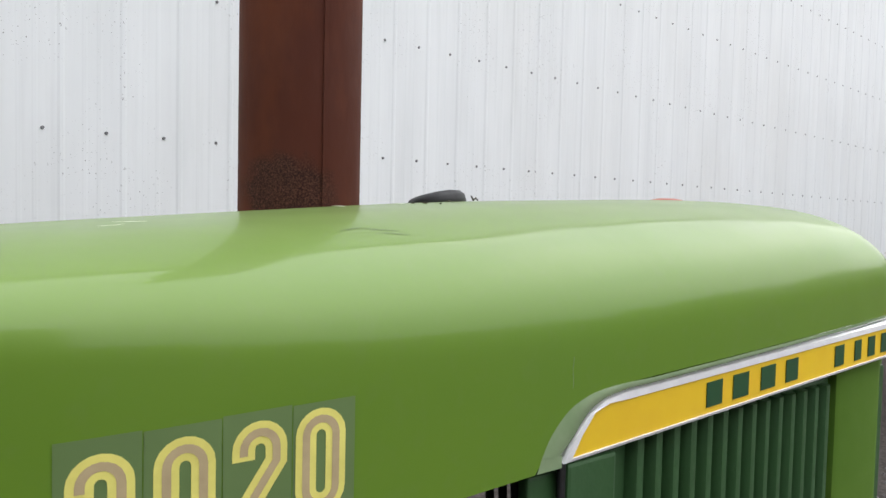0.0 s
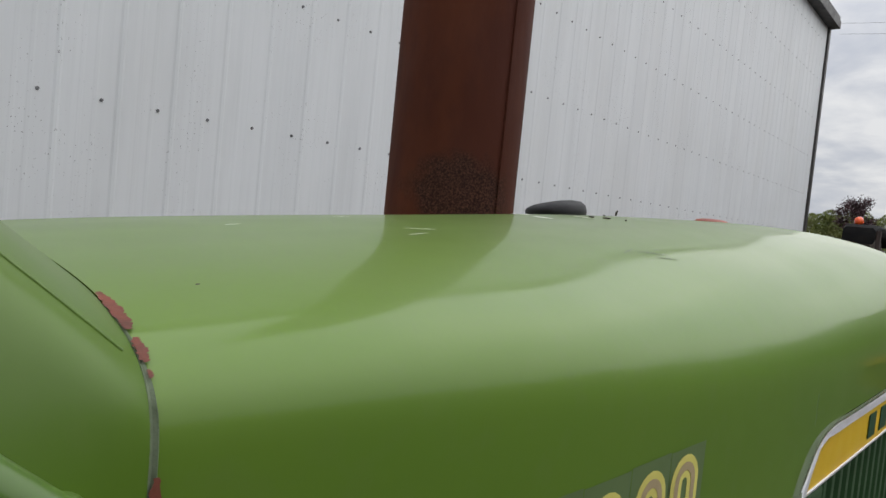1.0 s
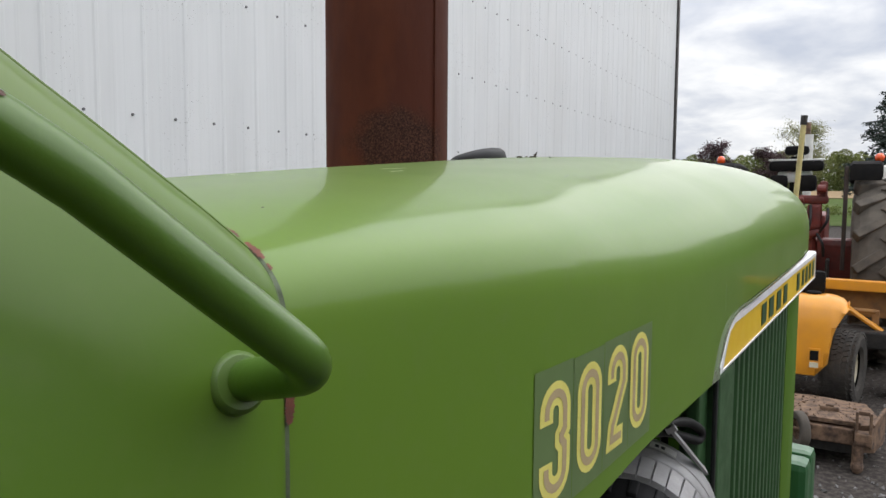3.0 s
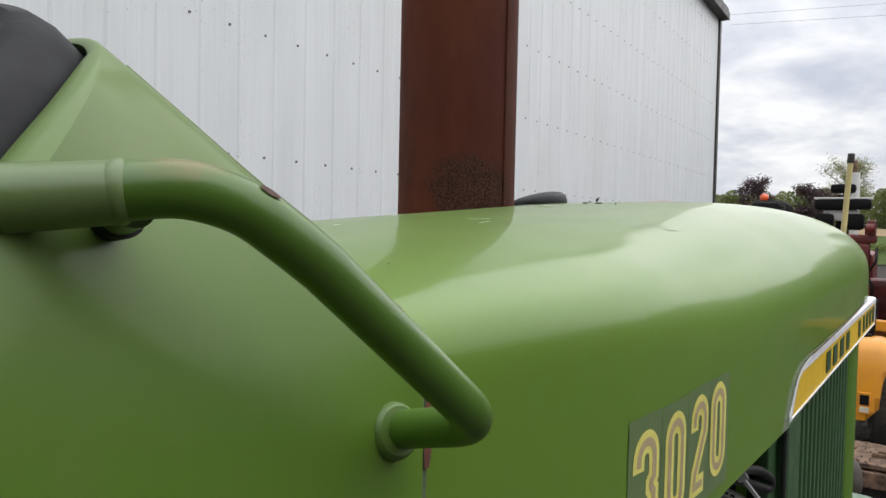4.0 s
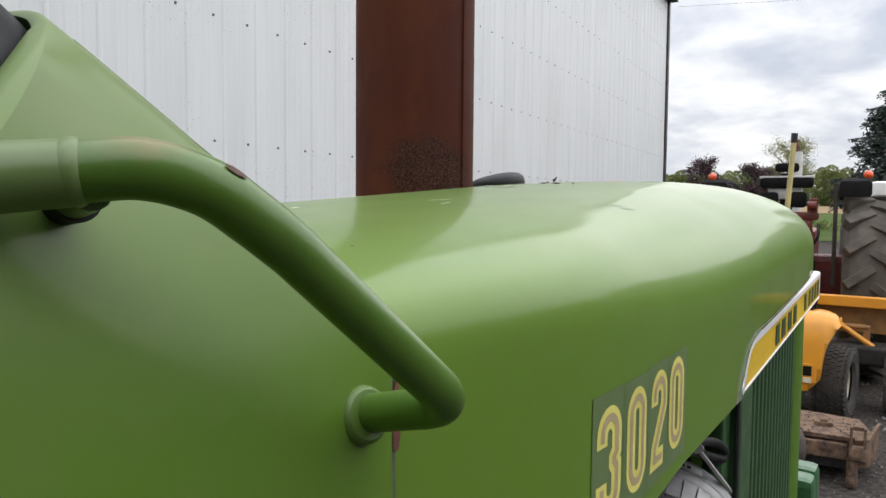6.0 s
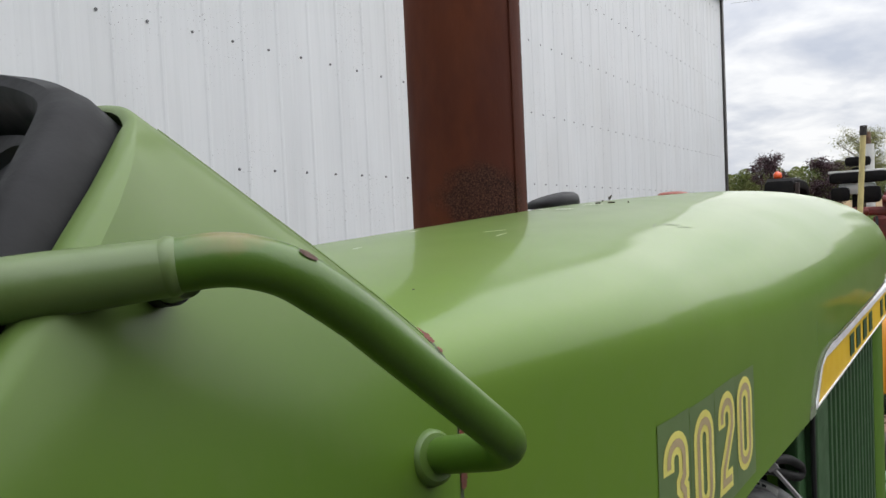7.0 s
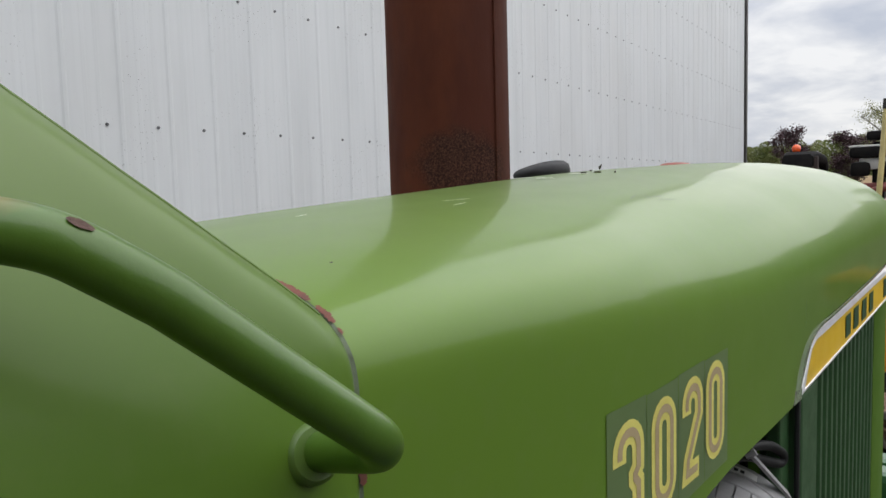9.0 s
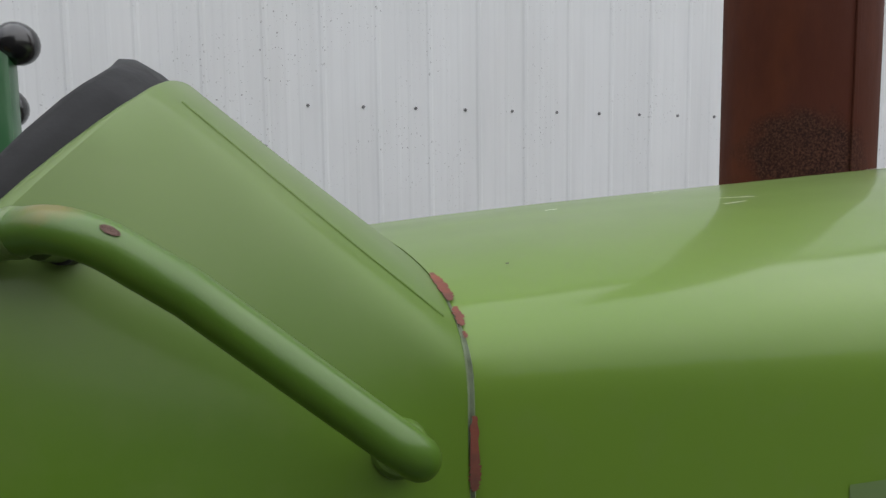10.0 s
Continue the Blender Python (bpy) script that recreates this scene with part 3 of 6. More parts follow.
def frame_at(q, v, out):
    """A matrix whose z leaves the instrument panel."""
    zax = Vector((-0.685 - 0.16 * 0.728, 0, 0.728 - 0.16 * 0.685)).normalized()
    xax = Vector((0, 1, 0))
    yax = zax.cross(xax)
    m = Matrix((xax, yax, zax)).transposed().to_4x4()
    m.translation = panel_point(q, v, panel_out(q) + out)
    return m


WHITE_PLASTIC = mat("white_plastic", (0.62, 0.62, 0.60), 0.4, color2=(0.55, 0.55, 0.52), vscale=60)
RED_PLASTIC = mat("faded_red_plastic", (0.45, 0.14, 0.08), 0.45, color2=(0.38, 0.11, 0.07), vscale=60)
GLASS = mat("gauge_glass", (0.03, 0.03, 0.032), 0.06, coat=1.0)
for name, q, v, r in (("gauge", 0.056, -0.270, 0.021), ("gauge", 0.140, -0.185, 0.043), ("gauge", 0.140, -0.065, 0.043), ("tachometer", 0.260, VC, 0.062)):
    bm = bmesh.new()
    bmesh.ops.create_cone(bm, cap_ends=False, segments=40, radius1=r, radius2=r * 0.96, depth=0.014, matrix=Matrix.Translation((0, 0, 0.007)))
    bmesh.ops.create_cone(bm, cap_ends=False, segments=40, radius1=r * 0.86, radius2=r * 0.96, depth=0.006, matrix=Matrix.Translation((0, 0, 0.011)))
    bm.transform(frame_at(q, v, -0.006 - (0.004 if r < 0.03 else 0.0)))
    bezel = part(name, bm, PLASTIC, shroud, "black gauge bezel with a dark glass")
    bm = bmesh.new()
    bmesh.ops.create_circle(bm, cap_ends=True, segments=40, radius=r * 0.88)
    bm.transform(frame_at(q, v, 0.002 - (0.004 if r < 0.03 else 0.0)))
    part("glass", bm, GLASS, bezel, smooth=False)
for q, v in ((0.0285, -0.213),):
    bm = bmesh.new()
    bmesh.ops.create_cone(bm, cap_ends=True, segments=28, radius1=0.0092, radius2=0.0092, depth=0.0036, matrix=Matrix.Translation((0, 0, 0.004)))
    bm.transform(frame_at(q, v, 0.0))
    lamp = part("indicator", bm, WHITE_PLASTIC, shroud, "round indicator with a white rim and red face")
    bm = bmesh.new()
    bmesh.ops.create_cone(bm, cap_ends=True, segments=28, radius1=0.0089, radius2=0.0076, depth=0.002, matrix=Matrix.Translation((0, 0, 0.0075)))
    bm.transform(frame_at(q, v, 0.0))
    part("lens", bm, RED_PLASTIC, lamp, "faded red lens")

# muffler through the hood
MU, MR = -0.3540, 0.0755


def muffler_material():
    m = mat("rusty_muffler_steel", (0.066, 0.0165, 0.009), 0.8, spec=0.2, vary=0.1, vscale=9, stretch=(1, 1, 0.35), color2=(0.135, 0.036, 0.013), bump=0.06, bscale=110, lo=0.36, hi=0.74)
    nt = m.node_tree
    b = nt.nodes["Principled BSDF"]
    src = b.inputs["Base Color"].links[0].from_socket
    co = nt.nodes.new("ShaderNodeTexCoord")
    # pitted scale near the base, inside an uneven patch
    vor = nt.nodes.new("ShaderNodeTexNoise")
    vor.inputs["Scale"].default_value, vor.inputs["Detail"].default_value, vor.inputs["Roughness"].default_value = 430, 3, 0.65
    nt.links.new(co.outputs["Object"], vor.inputs["Vector"])
    mp = nt.nodes.new("ShaderNodeMapping")
    mp.inputs["Location"].default_value = (0.4005, 0.0595, -1.584)
    mp.inputs["Scale"].default_value = (1.0, 1.0, 1.0)
    nt.links.new(co.outputs["Object"], mp.inputs[0])
    sc = nt.nodes.new("ShaderNodeMapping")
    sc.inputs["Scale"].default_value = (1 / 0.066, 1 / 0.066, 1 / 0.044)
    nt.links.new(mp.outputs[0], sc.inputs[0])
    ln = nt.nodes.new("ShaderNodeVectorMath")
    ln.operation = "LENGTH"
    nt.links.new(sc.outputs[0], ln.inputs[0])
    big = nt.nodes.new("ShaderNodeTexNoise")
    big.inputs["Scale"].default_value, big.inputs["Detail"].default_value = 45, 4
    nt.links.new(co.outputs["Object"], big.inputs["Vector"])
    ad = nt.nodes.new("ShaderNodeMath")
    ad.operation = "MULTIPLY_ADD"
    ad.inputs[1].default_value, ad.inputs[2].default_value = 0.9, -0.45
    nt.links.new(big.outputs[0], ad.inputs[0])
    sm = nt.nodes.new("ShaderNodeMath")
    nt.links.new(ln.outputs["Value"], sm.inputs[0])
    nt.links.new(ad.outputs[0], sm.inputs[1])
    mask = nt.nodes.new("ShaderNodeMapRange")
    mask.inputs["From Min"].default_value, mask.inputs["From Max"].default_value = 1.05, 0.65
    mask.inputs["To Max"].default_value = 0.82
    nt.links.new(sm.outputs[0], mask.inputs[0])
    spk = nt.nodes.new("ShaderNodeValToRGB")
    spk.color_ramp.elements[0].position, spk.color_ramp.elements[0].color = 0.42, (0.012, 0.006, 0.005, 1)
    spk.color_ramp.elements[1].position, spk.color_ramp.elements[1].color = 0.70, (0.105, 0.042, 0.027, 1)
    nt.links.new(vor.outputs[0], spk.inputs[0])
    mx = nt.nodes.new("ShaderNodeMix")
    mx.data_type = "RGBA"
    nt.links.new(mask.outputs[0], mx.inputs[0])
    nt.links.new(src, mx.inputs[6])
    nt.links.new(spk.outputs[0], mx.inputs[7])
    nt.links.new(mx.outputs[2], b.inputs["Base Color"])
    return m


bm = bmesh.new()
cyl(bm, (MU, 0, 1.52), (MU, 0, 2.30), MR, n=72, caps=False)
cyl(bm, (MU, 0, 2.30), (MU, 0, 2.37), MR, 0.028, n=72)
cyl(bm, (MU, 0, 2.37), (MU, 0, 2.60), 0.028, n=32)
muffler = part("muffler", bm, muffler_material(), tractor, "rust-brown round steel muffler, pitted near the base")
bm = bmesh.new()
th = math.radians(-93)
cx, cy = MU + MR * math.cos(th), MR * math.sin(th)
box(bm, -0.0012, 0.0024, -0.0026, 0.0026, 1.54, 2.29, m=Matrix.Translation((cx, cy, 0)) @ Matrix.Rotation(th, 4, "Z"), bevel=0.0008)
part("lock_seam", bm, muffler.data.materials[0], muffler, "vertical lock seam of the muffler shell", smooth=False)


def drape(bm, u, v, length, width, ang, lift=0.0006, n=6, ragged=0.3, seed=0):
    """A ragged flat patch that follows the hood."""
    rnd = random.Random(seed)
    c, s = math.cos(ang), math.sin(ang)
    rows = []
    for i in range(n + 1):
        t = i / n - 0.5
        w = width * (1 - (2 * t) ** 2 * 0.7) * rnd.uniform(1 - ragged, 1 + ragged)
        row = []
        for k in (-0.5, 0.5):
            x, y = u + t * length * c - k * w * s, v + t * length * s + k * w * c
            row.append(bm.verts.new((x, y, hood_z(x, y) + lift)))
        rows.append(row)
    for a, b in zip(rows, rows[1:]):
        bm.faces.new((a[0], b[0], b[1], a[1]))
    bmesh.ops.recalc_face_normals(bm, faces=bm.faces)
    return bm


# wear on the hood's top
for u, v, ln, w, an, sd in ((-0.615, -0.222, 0.022, 0.0016, 0.15, 1), (-0.597, -0.204, 0.026, 0.0022, -0.35, 2), (-0.245, -0.085, 0.060, 0.0075, 0.05, 3), (-0.115, -0.112, 0.024, 0.0030, 0.1, 4), (-0.60, -0.115, 0.018, 0.002, 0.1, 5), (-0.72, -0.16, 0.012, 0.002, 0.2, 6)):
    part("paint_scratch", drape(bmesh.new(), u, v, ln, w, an, seed=sd), SCUFF, hood, "pale scratch in the paint", smooth=False)
GRIT = mat("dry_leaf_grit", (0.03, 0.028, 0.02), 0.9, color2=(0.07, 0.06, 0.04), vscale=200)
for u, v, ln, w, an, sd in ((-0.190, -0.118, 0.012, 0.003, 0.2, 11), (-0.172, -0.114, 0.011, 0.003, -0.2, 12), (-0.807, -0.291, 0.0024, 0.0015, 0.4, 13), (0.16, -0.19, 0.004, 0.002, 0.2, 14), (-0.178, -0.104, 0.006, 0.0022, 0.1, 15), (-0.140, -0.110, 0.005, 0.0020, 0.5, 16)):
    part("grit", drape(bmesh.new(), u, v, ln, w, an, lift=0.0012, seed=sd), GRIT, hood, "dark speck of grit", smooth=False)
for u, v, ln, an in ((-0.279, -0.147, 0.0055, 1.2), (-0.272, -0.162, 0.0050, 1.7), (-0.264, -0.181, 0.0030, 0.6), (-0.205, -0.118, 0.0045, 0.4)):
    bm = bmesh.new()
    bmesh.ops.create_icosphere(bm, subdivisions=2, radius=1, matrix=Matrix.Translation((u, v, hood_z(u, v) + 0.0006)) @ Matrix.Rotation(an, 4, "Z") @ Matrix.Diagonal((ln, ln * 0.35, 0.0011, 1)))
    part("leaf_scrap", bm, GRIT, hood, "dry dark leaf scrap")
for u, v, ln, w, an, sd in ((-0.352, -0.103, 0.034, 0.011, 1.45, 41), (-0.375, -0.151, 0.024, 0.009, 1.5, 42), (-0.300, -0.150, 0.030, 0.006, 1.4, 43)):
    part("paint_scratch", drape(bmesh.new(), u, v, ln, w, an, seed=sd), SCUFF, hood, "pale scratch in the paint", smooth=False)
SCUFF_DARK = mat("dark_scuff", (0.090, 0.130, 0.045), 0.55, color2=(0.11, 0.16, 0.06), vscale=120)
for u, v, ln, w, an, sd in ((-0.432, -0.280, 0.026, 0.0020, 0.25, 51), (-0.405, -0.286, 0.034, 0.0016, -0.35, 52), (-0.396, -0.297, 0.026, 0.0014, -0.30, 53)):
    part("scuff", drape(bmesh.new(), u, v, ln, w, an, lift=0.0004, seed=sd), SCUFF_DARK, hood, "dull dark scuff", smooth=False)
bm = bmesh.new()
tz = hood_z(-0.155, -0.106)
tube(bm, [(-0.166, -0.113, tz + 0.0062), (-0.157, -0.106, tz + 0.0014), (-0.150, -0.102, tz + 0.0048), (-0.144, -0.099, tz + 0.0022)], 0.0011, n=6)
part("twig", bm, GRIT, hood, "small dry twig")
DULL = mat("dull_smear", (0.075, 0.15, 0.035), 0.55, color2=(0.085, 0.16, 0.04), vscale=40)
for u, v, ln, w, an, sd in ((0.02, -0.165, 0.09, 0.003, 0.1, 21), (0.05, -0.178, 0.06, 0.004, 0.05, 22)):
    part("smear", drape(bmesh.new(), u, v, ln, w, an, lift=0.0005, seed=sd), DULL, hood, "dull smear on the paint", smooth=False)


def lathe(bm, prof, c, n=36):
    """A turned shape: prof holds (radius, height)."""
    rings = [[bm.verts.new((c[0] + r * math.cos(2 * math.pi * k / n), c[1] + r * math.sin(2 * math.pi * k / n), c[2] + h)) for k in range(n)] for r, h in prof]
    for a, b in zip(rings, rings[1:]):
        for k in range(n):
            bm.faces.new((a[k], a[(k + 1) % n], b[(k + 1) % n], b[k]))
    bm.faces.new(rings[-1])
    bmesh.ops.recalc_face_normals(bm, faces=bm.faces)
    return bm


bm = bmesh.new()
lathe(bm, [(0.030, -0.03), (0.030, 0.0), (0.0415, 0.001), (0.0425, 0.008), (0.040, 0.0145), (0.033, 0.019), (0.020, 0.0215), (0.006, 0.0225)], (-0.143, -0.004, 1.571))
cap = part("intake_cap", bm, RUBBER, tractor, "low black mushroom-shaped cap on the hood")
for vtx in cap.data.vertices:
    if vtx.co.z > 1.571:
        vtx.co.z = 1.571 + (vtx.co.z - 1.571) * max(0.4, 1.00 + 0.40 * ((vtx.co.x + 0.143) * 0.8 - (vtx.co.y + 0.004) * 0.6) / 0.042)
RED_CAP = mat("faded_red_cap", (0.30, 0.055, 0.03), 0.45, color2=(0.24, 0.05, 0.03), vscale=40)
bm = bmesh.new()
lathe(bm, [(0.030, -0.05), (0.032, 0.0), (0.032, 0.003), (0.028, 0.006), (0.016, 0.008), (0.004, 0.0085)], (0.412, 0.010, 1.5950))
part("fuel_cap", bm, RED_CAP, tractor, "faded red fuel filler cap")


# numerals on a clear film
def side_point(u, z, off):
    return Vector((u, VC - hood_half(u) - off, z))


film_u = np.linspace(-0.673, -0.480, 5)
for i in range(4):
    bm = bmesh.new()
    a, b = film_u[i] + (0.0004 if i else 0), film_u[i + 1] - 0.0004
    rows = [[bm.verts.new(side_point(u, z, 0.0005)) for z in (1.3250 + 0.045 * (u + 0.672), 1.36, 1.395, 1.4205 + 0.028 * (u + 0.672) - 0.001 * (i % 2))] for u in np.linspace(a, b, 6)]
    for r0, r1 in zip(rows, rows[1:]):
        for k in range(3):
            bm.faces.new((r0[k], r1[k], r1[k + 1], r0[k + 1]))
    bmesh.ops.recalc_face_normals(bm, faces=bm.faces)
    part("decal_film", bm, DECAL_FILM, hood, "square of clear decal film")

DH, DA = 0.0608, 0.0113          # centre-line height and half width of a numeral


def arc(cx, cy, r, a0, a1, n=10):
    return [(cx + r * math.cos(math.radians(a0 + (a1 - a0) * k / n)), cy + r * math.sin(math.radians(a0 + (a1 - a0) * k / n))) for k in range(n + 1)]


def numeral(ch):
    h, a = DH, DA
    if ch == "0":
        return arc(0, h - a, a, 180, 0) + arc(0, a, a, 0, -180), True
    if ch == "2":
        return [(-a, 0.70 * h)] + arc(0, h - a, a, 180, 0) + [(a, 0.66 * h), (-0.80 * a, 0.16 * h), (-0.95 * a, 0.0), (a, 0.0)], False
    return [(-a, 0.70 * h)] + arc(0, h - a, a, 180, 0) + [(a, 0.60 * h), (0.62 * a, 0.53 * h), (0.62 * a, 0.49 * h), (a, 0.42 * h)] + arc(0, a, a, 0, -180) + [(-a, 0.30 * h)], False


def stroke(path, closed, width, u0, z0, off, extend=0.0):
    """A flat band along a path, laid on the side of the hood."""
    pts = [Vector(p) for p in path]
    if closed:
        pts = pts[:-1] if (pts[0] - pts[-1]).length < 1e-6 else pts
    n = len(pts)
    if extend and not closed:
        pts[0] = pts[0] + (pts[0] - pts[1]).normalized() * extend
        pts[-1] = pts[-1] + (pts[-1] - pts[-2]).normalized() * extend
    bm = bmesh.new()
    rows = []
    for i in range(n):
        p0 = pts[(i - 1) % n] if closed or i else pts[i]
        p2 = pts[(i + 1) % n] if closed or i < n - 1 else pts[i]
        d1, d2 = (pts[i] - p0), (p2 - pts[i])
        d1 = d1.normalized() if d1.length else d2.normalized()
        d2 = d2.normalized() if d2.length else d1
        t = (d1 + d2).normalized()
        nrm = Vector((-t.y, t.x))
        w = width / 2 / max(0.55, nrm.dot(Vector((-d2.y, d2.x))))
        rows.append([bm.verts.new(side_point(u0 + q.x, z0 + q.y, off)) for q in (pts[i] + nrm * w, pts[i] - nrm * w)])
    if closed:
        rows.append(rows[0])
    for a, b in zip(rows, rows[1:]):
        bm.faces.new((a[0], a[1], b[1], b[0]))
    bmesh.ops.recalc_face_normals(bm, faces=bm.faces)
    return bm


for i, ch in enumerate("3020"):
    path, closed = numeral(ch)
    u0 = (film_u[i] + film_u[i + 1]) / 2 + (0.0008, 0.0008, 0.0012, -0.0028)[i]
    z0 = 1.3427 + 0.060 * (u0 + 0.648)
    num = part("numeral", stroke(path, closed, 0.0154, u0, z0, 0.0008), YELLOW, hood, "yellow numeral " + ch + " with a tan inner stripe", smooth=False)
    part("stripe", stroke(path, closed, 0.0056, u0, z0, 0.0011, -0.0032), TAN, num, "tan stripe inside the numeral", smooth=False)


bm = bmesh.new()
tube(bm, [side_point(-0.262 + 0.0006 * math.sin(k), 1.404 + 0.0036 * k, 0.0000) for k in range(9)], 0.00032, n=5)
part("paint_scratch", bm, PALE_EDGE, hood, "thin upright pale scratch")


# badge over the side grille
def badge_z(u):
    return 1.3345 + 0.050 * (u + 0.266)


def bv(u):
    """How far the badge's face stands out from the tractor's axis."""
    return 0.3885 + 0.0110 * (u + 0.266)


def badge_outline(grow):
    """Outline in (u, height above the lower edge), clockwise from the lower left tip."""
    g = grow
    return [(-0.270 - 1.3 * g, -0.45 * g), (-0.2555 - g, 0.022), (-0.238 - g, 0.041), (-0.217 - 0.8 * g, 0.051 + 0.6 * g), (-0.185, 0.0538 + g), (0.450 + g, 0.0530 + g), (0.450 + g, 0.001 - 0.45 * g)]


def badge_slab(grow, depth, sink):
    bm = bmesh.new()
    pts = badge_outline(grow)
    fine = []
    for k, (u, h) in enumerate(pts):
        fine.append((u, h))
        u2, h2 = pts[(k + 1) % len(pts)]
        if abs(u2 - u) > 0.2:
            fine += [(u + (u2 - u) * j / 12, h + (h2 - h) * j / 12) for j in range(1, 12)]
    return extrude_poly(bm, [(u, depth - bv(u), badge_z(u) + h) for u, h in fine], (0, sink - depth, 0))


badge = part("badge", badge_slab(-0.0082, 0.012, 0.0016), BADGE_YELLOW, tractor, "long yellow name badge with an aluminium border", smooth=False)
bm = bmesh.new()
outer = badge_outline(0.0)
rings = [[bm.verts.new((u, vv - bv(u), badge_z(u) + h)) for u, h in pts] for pts, vv in ((outer, 0.014), (outer, 0.0045), (badge_outline(-0.0020), 0.0008), (badge_outline(-0.0084), 0.0), (badge_outline(-0.0095), 0.0020))]
for a, b in zip(rings, rings[1:]):
    for k in range(len(a)):
        bm.faces.new((a[k], a[(k + 1) % len(a)], b[(k + 1) % len(a)], b[k]))
bmesh.ops.recalc_face_normals(bm, faces=bm.faces)
part("border", bm, CHROME, badge, "polished aluminium border", smooth=False)
for u0, u1 in ((-0.054, -0.025), (-0.004, 0.027), (0.053, 0.084), (0.108, 0.136), (0.230, 0.2545), (0.285, 0.304), (0.3245, 0.345), (0.365, 0.385), (0.405, 0.425)):
    bm = bmesh.new()
    extrude_poly(bm, [(u, 0.001 - bv(u), badge_z(u) + h) for u, h in ((u0, 0.0115), (u1, 0.0115), (u1, 0.0390), (u0, 0.0390))], (0, -0.0007, 0))
    part("bar", bm, BADGE_GREEN, badge, "plain dark green bar", smooth=False)
# rolled lip of the hood round the badge
along = [-0.16 + 0.04 * k for k in range(16)]
rim_in = [(-0.2730, 1.3445), (-0.2595, 1.3570), (-0.2418, 1.3765), (-0.2190, 1.3885), (-0.1860, 1.3940)] + [(u, badge_z(u) + 0.0553) for u in along]
rim_out = [(-0.2970, 1.3460), (-0.2865, 1.3640), (-0.2645, 1.3850), (-0.2320, 1.3970), (-0.1880, 1.4010)] + [(u, badge_z(u) + 0.0615) for u in along]
near, away = smooth_path([Vector((u, 0, z)) for u, z in rim_in], 4), smooth_path([Vector((u, 0, z)) for u, z in rim_out], 4)
bm = bmesh.new()
rows = []
# the sheet runs flat below the fold, then swells to a rolled edge round the badge
for a, b, deep in [(Vector((-0.2730, 0, 1.3330)), Vector((-0.3025, 0, 1.3325)), 0.0), (near[0], away[0], 0.0)] + [(a, b, 1.0) for a, b in zip(near, away)]:
    swell = deep * min(0.0012, 0.10 * (b - a).length)
    row = [a.lerp(b, k / 7) for k in range(8)]
    row = [bm.verts.new((p.x, VC - hood_half(p.x) + 0.0012 * deep * (1 - k / 7) ** 3 - swell * math.sin(math.pi * (k / 7) ** 0.8), p.z)) for k, p in enumerate(row)]
    row.insert(0, bm.verts.new((a.x + 0.001, VC - hood_half(a.x) + 0.012, a.z)))
    rows.append(row)
for a, b in zip(rows, rows[1:]):
    for k in range(8):
        bm.faces.new((a[k], b[k], b[k + 1], a[k + 1]))
bmesh.ops.recalc_face_normals(bm, faces=bm.faces)
part("rolled_lip", bm, PALE_EDGE, hood, "pale rolled edge of the hood round the badge")
# dark joint in front of the hood's rear half
bm = bmesh.new()
box(bm, -0.2720, -0.2640, -0.3865, -0.3815, 0.78, 1.336, bevel=0.0025)
part("seal", bm, RUBBER, tractor, "black rubber seal beside the grille", smooth=False)

# inner panel beside the radiator
part("inner_panel", box(bmesh.new(), -0.302, -0.2650, -0.3760, -0.362, 0.78, 1.325, bevel=0.003), GREEN_DARK, tractor, "green inner panel beside the radiator", smooth=False)
# grille side
grille = part("grille_side", box(bmesh.new(), -0.2630, 0.46, -0.364, -0.345, 0.76, 1.345, bevel=0.004), GREEN_DARK, tractor, "dark green side grille with upright ribs", smooth=False)
bm = bmesh.new()
box(bm, -0.2625, -0.195, -0.3870, -0.362, 0.76, 1.334, bevel=0.004)
part("rear_post", bm, GREEN_DARK, grille, "plain green post of the grille", smooth=False)
bm = bmesh.new()
near = [(0.278, -0.364), (0.280, -0.3745), (0.288, -0.3775), (0.35, -0.3775), (0.41, -0.3745), (0.464, -0.358), (0.486, -0.338), (0.492, -0.30)]
prof = near + [(u, 2 * VC - v) for u, v in reversed(near)] + [(0.276, VC + 0.17), (0.40, VC + 0.15), (0.40, VC - 0.15), (0.276, VC - 0.17)]
extrude_poly(bm, [(u, v, 0.74) for u, v in prof], (0, 0, 0.632))
part("nose_shell", bm, GREEN_FLAT, tractor, "green front grille shell under the hood")
rib_bm = bmesh.new()
extrude_poly(rib_bm, [(-0.0128, -0.3638, 0.77), (-0.0118, -0.371, 0.77), (-0.0080, -0.3762, 0.77), (0.0000, -0.3768, 0.77), (0.0060, -0.3735, 0.77), (0.0088, -0.3638, 0.77)], (0, 0, 0.57))
first = part("rib", rib_bm, GREEN_DARK, grille)
first.location.x = -0.142
for k in range(1, 14):
    ob = new("rib", first.data)
    ob.parent = grille
    ob.location.x = -0.142 + k * 0.0307

# engine bay seen under the hood
bm = bmesh.new()
box(bm, -0.845, -0.28, -0.255, 0.005, 0.62, 1.44, bevel=0.02)
for k in range(5):
    box(bm, -0.80 + k * 0.11, -0.735 + k * 0.11, -0.285, -0.25, 1.0, 1.30, bevel=0.008)
part("engine", bm, DARK, tractor, "oily dark engine block", smooth=False)

